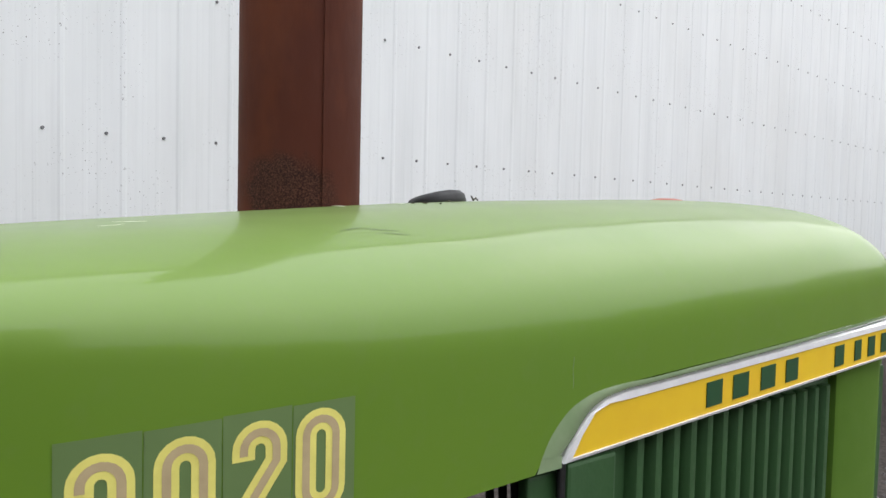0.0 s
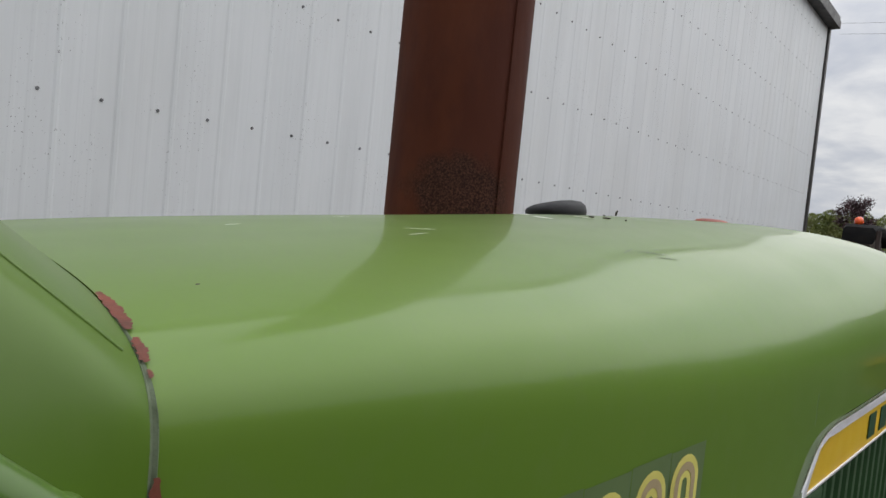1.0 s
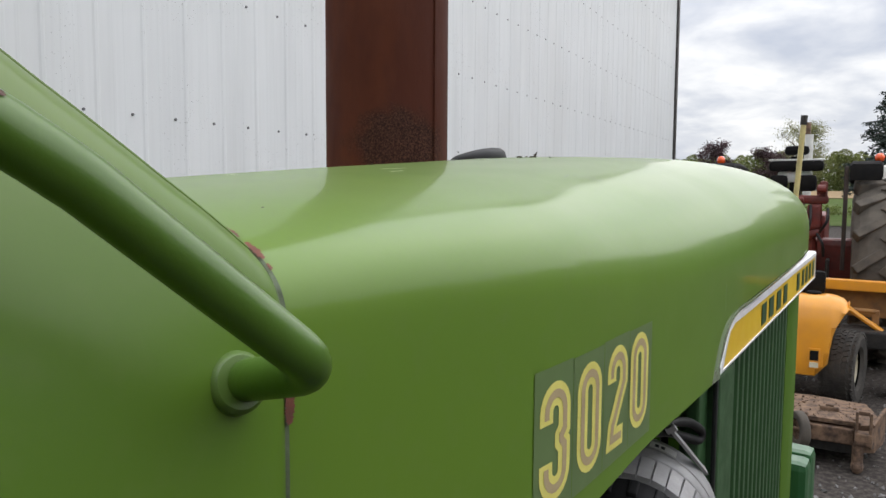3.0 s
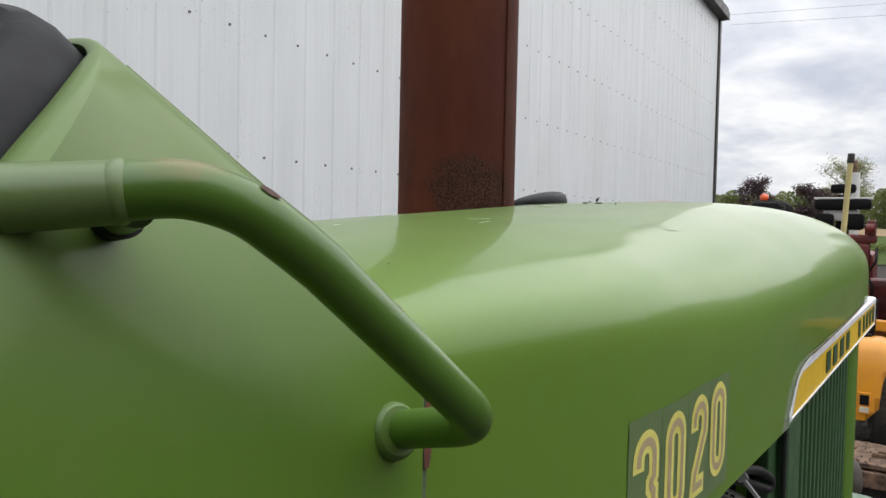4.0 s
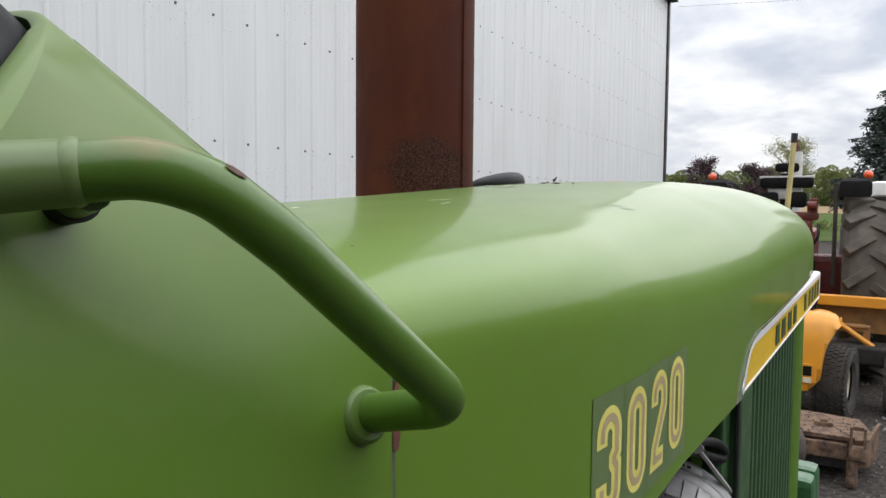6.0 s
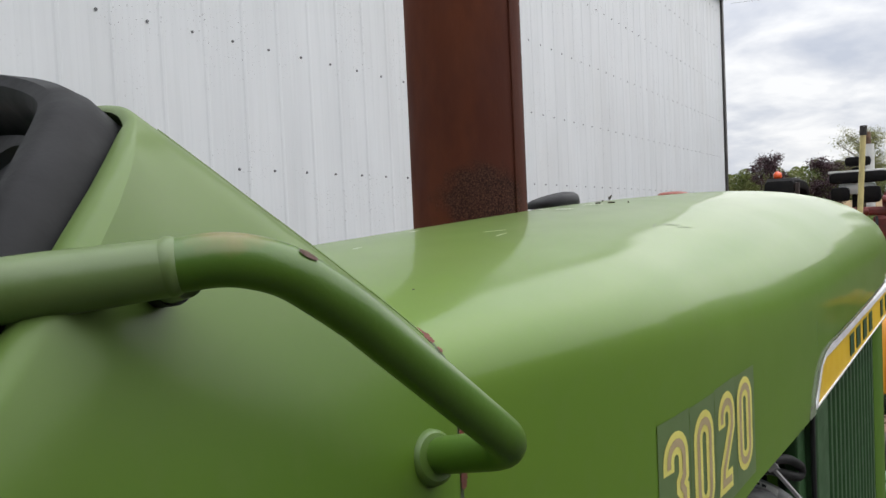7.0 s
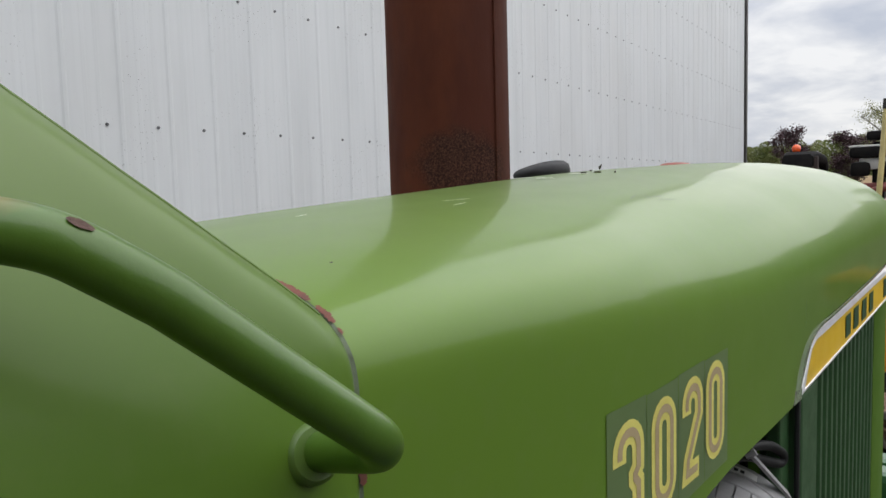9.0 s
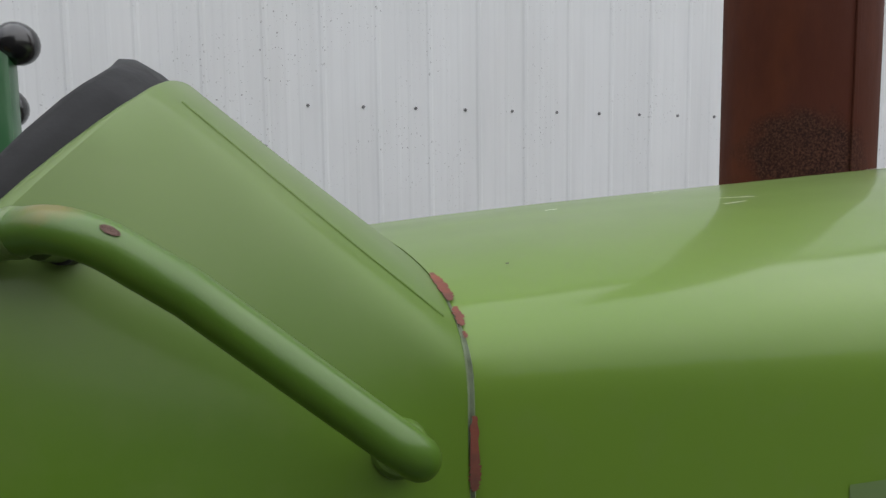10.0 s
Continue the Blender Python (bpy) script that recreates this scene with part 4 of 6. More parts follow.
alt = part("alternator", lathe(bmesh.new(), [(0.068, -0.034), (0.0715, -0.0325), (0.0725, -0.004), (0.0785, -0.0010), (0.0800, 0.001), (0.0800, 0.0125), (0.0786, 0.0135), (0.0786, 0.0155), (0.0800, 0.0165), (0.0800, 0.036), (0.074, 0.046), (0.03, 0.050)], (0, 0, 0), n=56), ALU, tractor, "dull aluminium alternator with a black rear cover")
alt.matrix_local = pose(-0.347, -0.325, 1.187, 0, 80.6, 10.5)
for k in range(32):
    m = Matrix.Rotation(2 * math.pi * k / 32, 4, "Z")
    bm = bmesh.new()
    extrude_poly(bm, [m @ Vector(p) for p in ((0.0700, -0.0064, -0.0330), (0.0745, -0.0068, -0.0322), (0.0785, -0.0070, -0.0020), (0.0700, -0.0064, -0.0015))], m.to_3x3() @ Vector((0, 0.0132, 0)))
    part("cooling_fin", bm, ALU, alt, smooth=False)
cover = part("rear_cover", lathe(bmesh.new(), [(0.0690, -0.0315), (0.0695, -0.052), (0.066, -0.066), (0.058, -0.073), (0.030, -0.076), (0.004, -0.0765)], (0, 0, 0), n=44), PLASTIC, alt, "black slotted rear cover")
for k in range(18):
    m = Matrix.Rotation(2 * math.pi * (k + 0.3) / 18, 4, "Z")
    part("slot_bar", box(bmesh.new(), 0.034, 0.0600, -0.0040, 0.0040, -0.0790, -0.0700, m=m, bevel=0.002), PLASTIC, cover, smooth=False)
    part("slot_bar", box(bmesh.new(), 0.0660, 0.0718, -0.0045, 0.0045, -0.060, -0.036, m=m, bevel=0.002), PLASTIC, cover, smooth=False)
for an in (-60, 120):
    part("mounting_ear", box(bmesh.new(), 0.070, 0.104, -0.014, 0.014, 0.018, 0.042, m=Matrix.Rotation(math.radians(an), 4, "Z"), bevel=0.006), ALU, alt, "cast mounting ear")
for an in (100, 160, 230, 330):
    m = Matrix.Rotation(math.radians(an), 4, "Z")
    part("bolt", cyl(bmesh.new(), m @ Vector((0.0765, 0, -0.040)), m @ Vector((0.0765, 0, -0.025)), 0.006, n=6), ALU, alt, smooth=False)
bm = bmesh.new()
m = Matrix.Rotation(math.radians(24), 4, "Z")
for k in range(4):
    an = (k - 2.5) * 0.085
    box(bm, -0.0812, -0.0795, -0.0036, 0.0036, 0.0175, 0.0285, m=m @ Matrix.Rotation(an, 4, "Z"))
label = part("label", bm, WHITE_PLASTIC, alt, "small white label", smooth=False)
bm = bmesh.new()
for k in (0.5, 1.4):
    box(bm, -0.0815, -0.0805, -0.0020, 0.0020, 0.0195, 0.0245, m=m @ Matrix.Rotation((k - 2.5) * 0.085, 4, "Z"))
part("print", bm, RUBBER, label, "dark print on the label", smooth=False)
bm = bmesh.new()
a, b = Vector((-0.3614, -0.365, 1.2992)), Vector((-0.2977, -0.385, 1.2389))
run = (b - a).normalized()
wide = run.cross(Vector((-0.30, -0.45, 0.84))).normalized()
thick = run.cross(wide)
extrude_poly(bm, [a + wide * 0.004, b + wide * 0.004, b - wide * 0.004, a - wide * 0.004], thick * 0.003)
part("adjusting_strap", bm, ALU, tractor, "flat dull metal adjusting strap", smooth=False)
part("strap_bolt", cyl(bmesh.new(), a - thick * 0.004, a + thick * 0.006, 0.0050, n=6), ALU, tractor, "bolt of the adjusting strap", smooth=False)
bm = bmesh.new()
tube(bm, smooth_path([(-0.43, -0.325, 1.318), (-0.3702, -0.358, 1.3040), (-0.3474, -0.366, 1.3018), (-0.321, -0.3725, 1.2943), (-0.297, -0.3770, 1.2800), (-0.2995, -0.3755, 1.2712), (-0.315, -0.3705, 1.2762), (-0.337, -0.364, 1.2848), (-0.3605, -0.357, 1.2934), (-0.42, -0.325, 1.300)], 6), 0.0049, n=10)
part("hose", bm, RUBBER, tractor, "looped black rubber hose")
bm = bmesh.new()
for k, (uu, vv) in enumerate(((-0.285, -0.30), (-0.281, -0.315), (-0.278, -0.33))):
    tube(bm, [(uu, vv, 1.34), (uu + 0.006, vv - 0.004, 1.2), (uu + 0.01, vv, 0.95)], 0.0045, n=8)
part("cables", bm, RUBBER, tractor, "black cables running down beside the radiator")

# grab rail
def stained_rail():
    """Rail paint with a soft orange rust stain beside the weld."""
    m = mat("green_rail_paint_stained", (0.058, 0.132, 0.010), 0.40, coat=0.34, vary=0.08, vscale=9, color2=(0.074, 0.150, 0.013), bump=0.03, bscale=180)
    nt = m.node_tree
    b = nt.nodes["Principled BSDF"]
    src = b.inputs["Base Color"].links[0].from_socket
    co = nt.nodes.new("ShaderNodeTexCoord")
    mp = nt.nodes.new("ShaderNodeMapping")
    mp.vector_type = "TEXTURE"
    mp.inputs["Location"].default_value = (-0.987, -0.386, 1.5545)
    mp.inputs["Scale"].default_value = (0.013, 0.013, 0.007)
    nt.links.new(co.outputs["Object"], mp.inputs[0])
    ln = nt.nodes.new("ShaderNodeVectorMath")
    ln.operation = "LENGTH"
    nt.links.new(mp.outputs[0], ln.inputs[0])
    ns = nt.nodes.new("ShaderNodeTexNoise")
    ns.inputs["Scale"].default_value = 160
    nt.links.new(co.outputs["Object"], ns.inputs["Vector"])
    ad = nt.nodes.new("ShaderNodeMath")
    nt.links.new(ln.outputs["Value"], ad.inputs[0])
    nt.links.new(ns.outputs[0], ad.inputs[1])
    mr = nt.nodes.new("ShaderNodeMapRange")
    mr.inputs["From Min"].default_value, mr.inputs["From Max"].default_value = 1.55, 0.75
    mr.inputs["To Max"].default_value = 0.75
    nt.links.new(ad.outputs[0], mr.inputs[0])
    mx = nt.nodes.new("ShaderNodeMix")
    mx.data_type = "RGBA"
    mx.inputs[7].default_value = (0.19, 0.145, 0.03, 1)
    nt.links.new(mr.outputs[0], mx.inputs[0])
    nt.links.new(src, mx.inputs[6])
    nt.links.new(mx.outputs[2], b.inputs["Base Color"])
    return m


bm = bmesh.new()
path = fillet([(-0.8770, -0.343, 1.4545), (-0.8815, -0.4035, 1.4700), (-0.955, -0.3940, 1.5310)], [0.014], 12)[:-1] + smooth_path([(-0.950, -0.3944, 1.5272), (-0.962, -0.3932, 1.5355), (-0.974, -0.3908, 1.5430), (-0.987, -0.3850, 1.5468), (-0.9985, -0.3760, 1.5458), (-1.0020, -0.3734, 1.5452)], 6)
path = [p + Vector((0.0004, 0, 0.0007)) for p in path]
tube(bm, path, [0.0075 - 0.0002 * min(1.0, max(0.0, (-0.955 - p.x) / 0.02)) for p in path], n=22)
rail = part("grab_rail", bm, stained_rail(), tractor, "bent green steel tube grab rail")
bm = bmesh.new()
tube(bm, smooth_path([(-0.9982, -0.3762, 1.5463), (-1.0203, -0.3599, 1.5438), (-1.0425, -0.3434, 1.5418), (-1.070, -0.330, 1.5430), (-1.11, -0.320, 1.552), (-1.17, -0.318, 1.562)], 6), [0.0077 + 0.0006 * min(1.0, k / 6) for k in range(31)], n=22)
part("cross_tube", bm, GREEN_RAIL, rail, "straight green tube welded to the rail")
bm = bmesh.new()
tube(bm, [(-0.9963, -0.3777, 1.5466), (-0.9973, -0.3769, 1.5465), (-0.9983, -0.3762, 1.5464), (-0.9993, -0.3754, 1.5462)], [0.0073, 0.0080, 0.0081, 0.0076], n=22)
part("weld_bead", bm, GREEN_RAIL, rail, "painted weld bead")
bm = bmesh.new()
tube(bm, [(-0.993, -0.374, 1.543), (-0.989, -0.356, 1.540), (-0.987, -0.330, 1.537)], 0.0054, n=16)
part("stub", bm, GREEN_RAIL, rail, "short tube running into the cowl")
bm = bmesh.new()
tube(bm, [(-0.9896, -0.3625, 1.5410), (-0.9890, -0.3500, 1.5396)], 0.0062, n=20)
part("grommet", bm, RUBBER, rail, "black rubber grommet")
bm = bmesh.new()
tube(bm, [(-0.8789, -0.3540, 1.4580), (-0.8795, -0.3590, 1.4590), (-0.8799, -0.3625, 1.4600), (-0.8801, -0.3640, 1.4604)], [0.0118, 0.0118, 0.0111, 0.0095], n=26)
part("flange", bm, GREEN_RAIL, rail, "round green foot flange")
# worn spot on the rail's bend
bm = bmesh.new()
spot_x = [-0.9736 + 0.0046 * k / 8 for k in range(9)]
bend = sorted(((p.x, p.y, p.z) for p in path if p.x < -0.955))
rows = []
for i in range(9):
    t = i / 8 - 0.5
    row = []
    c0 = Vector([lerp([p[0] for p in bend], [p[j] for p in bend], spot_x[i]) for j in range(3)])
    c1 = Vector([lerp([p[0] for p in bend], [p[j] for p in bend], spot_x[i] + 0.001) for j in range(3)])
    ax = (c1 - c0).normalized()
    nn = Vector((0.26, -0.72, 0.64))
    nn = (nn - ax * nn.dot(ax)).normalized()
    bb = ax.cross(nn)
    for k in range(5):
        w = (k / 4 - 0.5) * 0.36 * math.sqrt(max(0.0, 1 - (2 * t) ** 2)) * (1 + 0.08 * math.sin(5 * i))
        row.append(bm.verts.new(c0 + (nn * math.cos(w) + bb * math.sin(w)) * 0.0077))
    rows.append(row)
for a, b in zip(rows, rows[1:]):
    for k in range(4):
        bm.faces.new((a[k], a[k + 1], b[k + 1], b[k]))
bmesh.ops.recalc_face_normals(bm, faces=bm.faces)
part("worn_spot", bm, CHIP, rail, "brown worn spot in the paint", smooth=False)

# control levers behind the dash
KNOB = mat("black_knob", (0.012, 0.012, 0.013), 0.25, coat=0.5)
lever_box = part("lever_quadrant", box(bmesh.new(), -1.34, -1.115, 0.085, 0.115, 1.05, 1.682, bevel=0.008), GREEN_CAST, tractor, "green lever plate behind the dash")
for dx, dy, dz in ((-1.1125, 0.10, 1.6855), (-1.1320, 0.13, 1.632)):
    bm = bmesh.new()
    ball(bm, (dx, dy, dz), 0.0190)
    part("knob", bm, KNOB, lever_box, "glossy black ball knob")

# chassis, axles and wheels below the hood
bm = bmesh.new()
box(bm, -2.2, 0.50, VC - 0.18, VC + 0.18, 0.45, 0.74, bevel=0.02)
box(bm, -2.3, -0.86, VC - 0.20, VC + 0.20, 0.60, 1.02, bevel=0.03)
part("frame", bm, GREEN_CAST, tractor, "green cast frame and transmission housing", smooth=False)
bm = bmesh.new()
cyl(bm, (0.12, VC - 0.66, 0.36), (0.12, VC + 0.66, 0.36), 0.045, n=16)
box(bm, 0.03, 0.21, VC - 0.15, VC + 0.15, 0.33, 0.52, bevel=0.02)
part("front_axle", bm, GREEN_CAST, tractor, "green front axle")
part("rear_axle", cyl(bmesh.new(), (-2.1, VC - 0.95, 0.76), (-2.1, VC + 0.95, 0.76), 0.075, n=18), GREEN_CAST, tractor, "green rear axle")
front_weights = part("weight_bracket", box(bmesh.new(), 0.46, 0.56, VC - 0.22, VC + 0.22, 0.62, 0.90, bevel=0.02), GREEN_CAST, tractor, "green cast bracket of the front weights", smooth=False)
for k in range(2):
    for v0, v1 in ((-0.394, VC - 0.03), (VC + 0.03, 0.138)):
        bm = box(bmesh.new(), 0.495 + 0.076 * k, 0.562 + 0.076 * k, v0, v1, 0.58, 0.987, bevel=0.016)
        part("front_weight", bm, GREEN_CAST, front_weights, "rounded green cast front weight", smooth=False)



def tyre_mesh(r, w, lugs, depth, rim_r):
    bm = bmesh.new()
    prof = [(rim_r, -0.36 * w), (rim_r * 1.08, -0.46 * w), (r * 0.82, -0.5 * w), (r * 0.90, -0.47 * w), (r * 0.945, -0.38 * w), (r * 0.97, -0.24 * w), (r * 0.98, 0), (r * 0.97, 0.24 * w), (r * 0.945, 0.38 * w), (r * 0.90, 0.47 * w), (r * 0.82, 0.5 * w), (rim_r * 1.08, 0.46 * w), (rim_r, 0.36 * w)]
    n = 56
    rings = [[bm.verts.new((p * math.cos(2 * math.pi * k / n), y, p * math.sin(2 * math.pi * k / n))) for k in range(n)] for p, y in prof]
    for a, b in zip(rings, rings[1:]):
        for k in range(n):
            bm.faces.new((a[k], a[(k + 1) % n], b[(k + 1) % n], b[k]))
    bmesh.ops.recalc_face_normals(bm, faces=bm.faces)
    return bm


TYRE = mat("dusty_tyre_rubber", (0.056, 0.048, 0.040), 0.9, color2=(0.118, 0.100, 0.078), vscale=6, bump=0.15, bscale=60, lo=0.35, hi=0.75)
RIM_Y = mat("yellow_rim_paint", (0.65, 0.42, 0.03), 0.5, color2=(0.5, 0.33, 0.05), vscale=10)
HUB = mat("pale_rim_paint", (0.62, 0.58, 0.46), 0.5, color2=(0.48, 0.44, 0.34), vscale=10)


def wheel(parent, c, r, w, lugs, depth, rim_r, rim_mat, turn=0.0):
    t = part("tyre", tyre_mesh(r, w, lugs, depth, rim_r), TYRE, parent, "dusty black lugged tyre", smooth=False)
    t.matrix_local = Matrix.Translation(c) @ Matrix.Rotation(turn, 4, "Z")
    bar_lug = None
    for k in range(lugs):
        for side in (-1, 1):
            an = 2 * math.pi * (k + (0.5 if side > 0 else 0)) / lugs
            m = Matrix.Rotation(-an, 4, "Y") @ Matrix.Translation((r * 0.966, side * w * 0.225, 0)) @ Matrix.Rotation(radians(-side * 9), 4, "Z") @ Matrix.Rotation(radians(side * 38), 4, "X")
            if bar_lug is None:
                bar_lug = part("lug", box(bmesh.new(), -depth, depth * 0.9, -w * 0.29, w * 0.29, -w * 0.080, w * 0.080, bevel=0.010), TYRE, t, smooth=False)
                ob = bar_lug
            else:
                ob = new("lug", bar_lug.data)
                ob.parent = t
            ob.matrix_local = m
    bm = bmesh.new()
    cyl(bm, (0, -0.30 * w, 0), (0, 0.30 * w, 0), rim_r * 1.02, n=40, caps=False)
    cyl(bm, (0, -0.05 * w, 0), (0, 0.05 * w, 0), rim_r * 1.01, n=40)
    for s in (-1, 1):
        cyl(bm, (0, s * 0.05 * w, 0), (0, s * 0.16 * w, 0), rim_r * 0.35, rim_r * 0.26, n=24)
        for k in range(8):
            an = 2 * math.pi * k / 8
            cyl(bm, (rim_r * 0.6 * math.cos(an), s * 0.05 * w, rim_r * 0.6 * math.sin(an)), (rim_r * 0.6 * math.cos(an), s * 0.09 * w, rim_r * 0.6 * math.sin(an)), rim_r * 0.05, n=6)
    part("rim", bm, rim_mat, t, "painted steel rim", smooth=False)
    return t


for s in (-1, 1):
    wheel(tractor, (0.12, VC + s * 0.72, 0.37), 0.36, 0.20, 18, 0.012, 0.20, RIM_Y)
    wheel(tractor, (-2.1, VC + s * 0.92, 0.77), 0.755, 0.40, 22, 0.028, 0.46, RIM_Y)


# ---- the yard beyond ----
ORANGE = mat("yellow_orange_mower_paint", (0.72, 0.30, 0.015), 0.42, coat=0.3, vary=0.1, vscale=8, color2=(0.64, 0.27, 0.03), bump=0.02, bscale=60)
ORANGE_DULL = mat("weathered_orange_paint", (0.30, 0.145, 0.04), 0.6, vary=0.1, vscale=9, color2=(0.16, 0.08, 0.035), bump=0.08, bscale=50, lo=0.45, hi=0.75)
DECK_RUST = mat("dirty_rusty_deck_steel", (0.21, 0.130, 0.080), 0.85, color2=(0.050, 0.030, 0.021), vscale=22, bump=0.25, bscale=45, lo=0.35, hi=0.65)
RED = mat("faded_red_paint", (0.16, 0.020, 0.014), 0.55, vary=0.15, vscale=9, color2=(0.075, 0.018, 0.014), bump=0.1, bscale=50)
BLACK = mat("black_vinyl", (0.007, 0.007, 0.0075), 0.75, vary=0.1, vscale=10, color2=(0.012, 0.011, 0.010), bump=0.05, spec=0.10)
WHITE = mat("weathered_white_paint", (0.66, 0.66, 0.62), 0.5, vary=0.1, vscale=6, color2=(0.52, 0.50, 0.46), lo=0.45, hi=0.8)
BRACKET = mat("rusty_brown_bracket", (0.045, 0.030, 0.024), 0.75, color2=(0.022, 0.016, 0.014), vscale=20)
BEACON = mat("orange_lens", (0.80, 0.10, 0.015), 0.25, coat=0.6, color2=(0.72, 0.08, 0.015), vscale=30)
POLE = mat("pale_yellow_pole", (0.55, 0.47, 0.20), 0.6, vary=0.1, vscale=20, color2=(0.42, 0.36, 0.16), bump=0.1)

# garden tractor with a lifted bar behind it
mower = thing("garden_tractor", pose(4.78, -2.78, 0, 0, 0, 4), "small yellow-orange garden tractor standing on gravel", "garden tractor")
TURF = mat("dusty_turf_tyre", (0.030, 0.028, 0.026), 0.9, color2=(0.075, 0.066, 0.055), vscale=9, bump=0.15, bscale=60, lo=0.35, hi=0.75)


def turf_tyre(r, w, rim_r):
    """A round-shouldered tyre with rows of small tread blocks."""
    bm = bmesh.new()
    prof = [(rim_r, -0.36 * w), (rim_r * 1.12, -0.46 * w), (r * 0.82, -0.5 * w), (r * 0.92, -0.46 * w), (r * 0.965, -0.34 * w), (r * 0.98, 0), (r * 0.965, 0.34 * w), (r * 0.92, 0.46 * w), (r * 0.82, 0.5 * w), (rim_r * 1.12, 0.46 * w), (rim_r, 0.36 * w)]
    n = 56
    rings = [[bm.verts.new((p * math.cos(2 * math.pi * k / n), y, p * math.sin(2 * math.pi * k / n))) for k in range(n)] for p, y in prof]
    for a, b in zip(rings, rings[1:]):
        for k in range(n):
            bm.faces.new((a[k], a[(k + 1) % n], b[(k + 1) % n], b[k]))
    for row, (y, rr, tilt) in enumerate(((-0.41, 0.945, 25), (-0.25, 0.972, 9), (-0.085, 0.98, 0), (0.085, 0.98, 0), (0.25, 0.972, -9), (0.41, 0.945, -25))):
        for k in range(40):
            an = 2 * math.pi * (k + 0.5 * (row % 2)) / 40
            m = Matrix.Rotation(-an, 4, "Y") @ Matrix.Translation((r * rr, y * w, 0)) @ Matrix.Rotation(radians(tilt), 4, "Z") @ Matrix.Rotation(radians(18 if row % 2 else -18), 4, "X")
            box(bm, -0.008, 0.007, -w * 0.066, w * 0.066, -0.016, 0.016, m=m)
    bmesh.ops.recalc_face_normals(bm, faces=bm.faces)
    return bm


for yy in (0.0, 0.62):
    tyre = wheel(mower, (0, yy, 0.275), 0.272, 0.23, 0, 0.001, 0.145, HUB, turn=radians(-15))
    spare = turf_tyre(0.272, 0.23, 0.145)
    spare.to_mesh(tyre.data)
    spare.free()
    tyre.data.materials[0] = TURF
    tyre["label"] = "dusty black turf tyre with a small block tread"


def fender_mesh():
    """Rear fender: a full skin inboard of the wheel, and an arched brow over the tyre."""
    bm = bmesh.new()
    prof = [(-0.36, 0.262), (-0.395, 0.275), (-0.405, 0.34), (-0.405, 0.44), (-0.400, 0.53), (-0.395, 0.62), (-0.375, 0.74), (-0.345, 0.790), (-0.30, 0.822), (-0.24, 0.830), (0.10, 0.800), (0.30, 0.77)]
    rows = []
    for y, low, drop, dx in ((0.62, 0.0, 0, 0), (0.30, 0.0, 0, 0), (0.20, 0.0, 0, 0), (0.150, 0.30, 0, 0), (0.118, 0.345, 0.0, 0.002), (0.110, 0.45, 0.0, 0.004), (0.098, 0.55, 0.001, 0.006), (0.080, 0.625, 0.004, 0.008), (0.055, 0.68, 0.010, 0.010), (0.028, 0.745, 0.022, 0.014), (0.008, 0.795, 0.045, 0.018), (0.0, 0.825, 0.070, 0.022)):
        rows.append([bm.verts.new((x + dx + (0.10 * (0.655 - z) / 0.35 if z < low else 0), y, max(z, low) - drop * (1 if z > 0.5 else 0.4))) for x, z in prof])
    for a, b in zip(rows, rows[1:]):
        for k in range(len(prof) - 1):
            bm.faces.new((a[k], b[k], b[k + 1], a[k + 1]))
    bmesh.ops.recalc_face_normals(bm, faces=bm.faces)
    return bm


part("rear_fender", fender_mesh(), ORANGE, mower, "yellow-orange arched rear fender")
bm = bmesh.new()
box(bm, -0.30, 1.35, 0.18, 0.46, 0.32, 0.62, bevel=0.03)
box(bm, 0.55, 1.40, 0.16, 0.48, 0.55, 0.88, bevel=0.05)
part("body", bm, ORANGE, mower, "yellow-orange body and engine cover")
bm = bmesh.new()
box(bm, 0.02, 0.38, 0.14, 0.50, 0.78, 0.88, bevel=0.03)
box(bm, -0.06, 0.04, 0.14, 0.50, 0.82, 0.98, bevel=0.03)
part("seat", bm, BLACK, mower, "low black seat")
bm = bmesh.new()
box(bm, -0.413, -0.398, 0.172, 0.245, 0.325, 0.470, bevel=0.004)
light = part("tail_light", bm, ORANGE, mower, "square tail light with a dark lens in the fender", smooth=False)
part("lens", box(bmesh.new(), -0.4165, -0.410, 0.181, 0.236, 0.385, 0.455, bevel=0.003), BLACK, light, "dark lens", smooth=False)
part("lens", box(bmesh.new(), -0.4165, -0.410, 0.181, 0.236, 0.335, 0.372, bevel=0.003), HUB, light, "pale lens", smooth=False)
bm = bmesh.new()
lathe(bm, [(0.05, 0.0), (0.05, 0.016), (0.042, 0.022)], (-0.20, 0.22, 0.826), n=20)
part("filler_cap", bm, BLACK, mower, "black filler cap")
for yy in (0.02, 0.60):
    wheel(mower, (1.25, yy, 0.2), 0.2, 0.16, 20, 0.005, 0.1, HUB)

# loader-like bar beyond the mower
bar = thing("implement_frame", pose(5.35, -2.45, 0, 0, 0, -5), "weathered orange implement frame on small black wheels", "implement")
bm = bmesh.new()
box(bm, -0.05, 0.05, -1.9, 0.35, 0.786, 0.868, bevel=0.008)
part("top_beam", bm, ORANGE, bar, "long yellow-orange steel beam", smooth=False)
bm = bmesh.new()
box(bm, 0.06, 0.10, -1.9, 0.30, 0.57, 0.785, bevel=0.006)
part("back_plate", bm, ORANGE_DULL, bar, "weathered orange plate", smooth=False)
bm = bmesh.new()
tube(bm, [(-0.07, -0.345, 0.655), (-0.085, -0.46, 0.575), (-0.10, -0.590, 0.490)], 0.021, n=8)
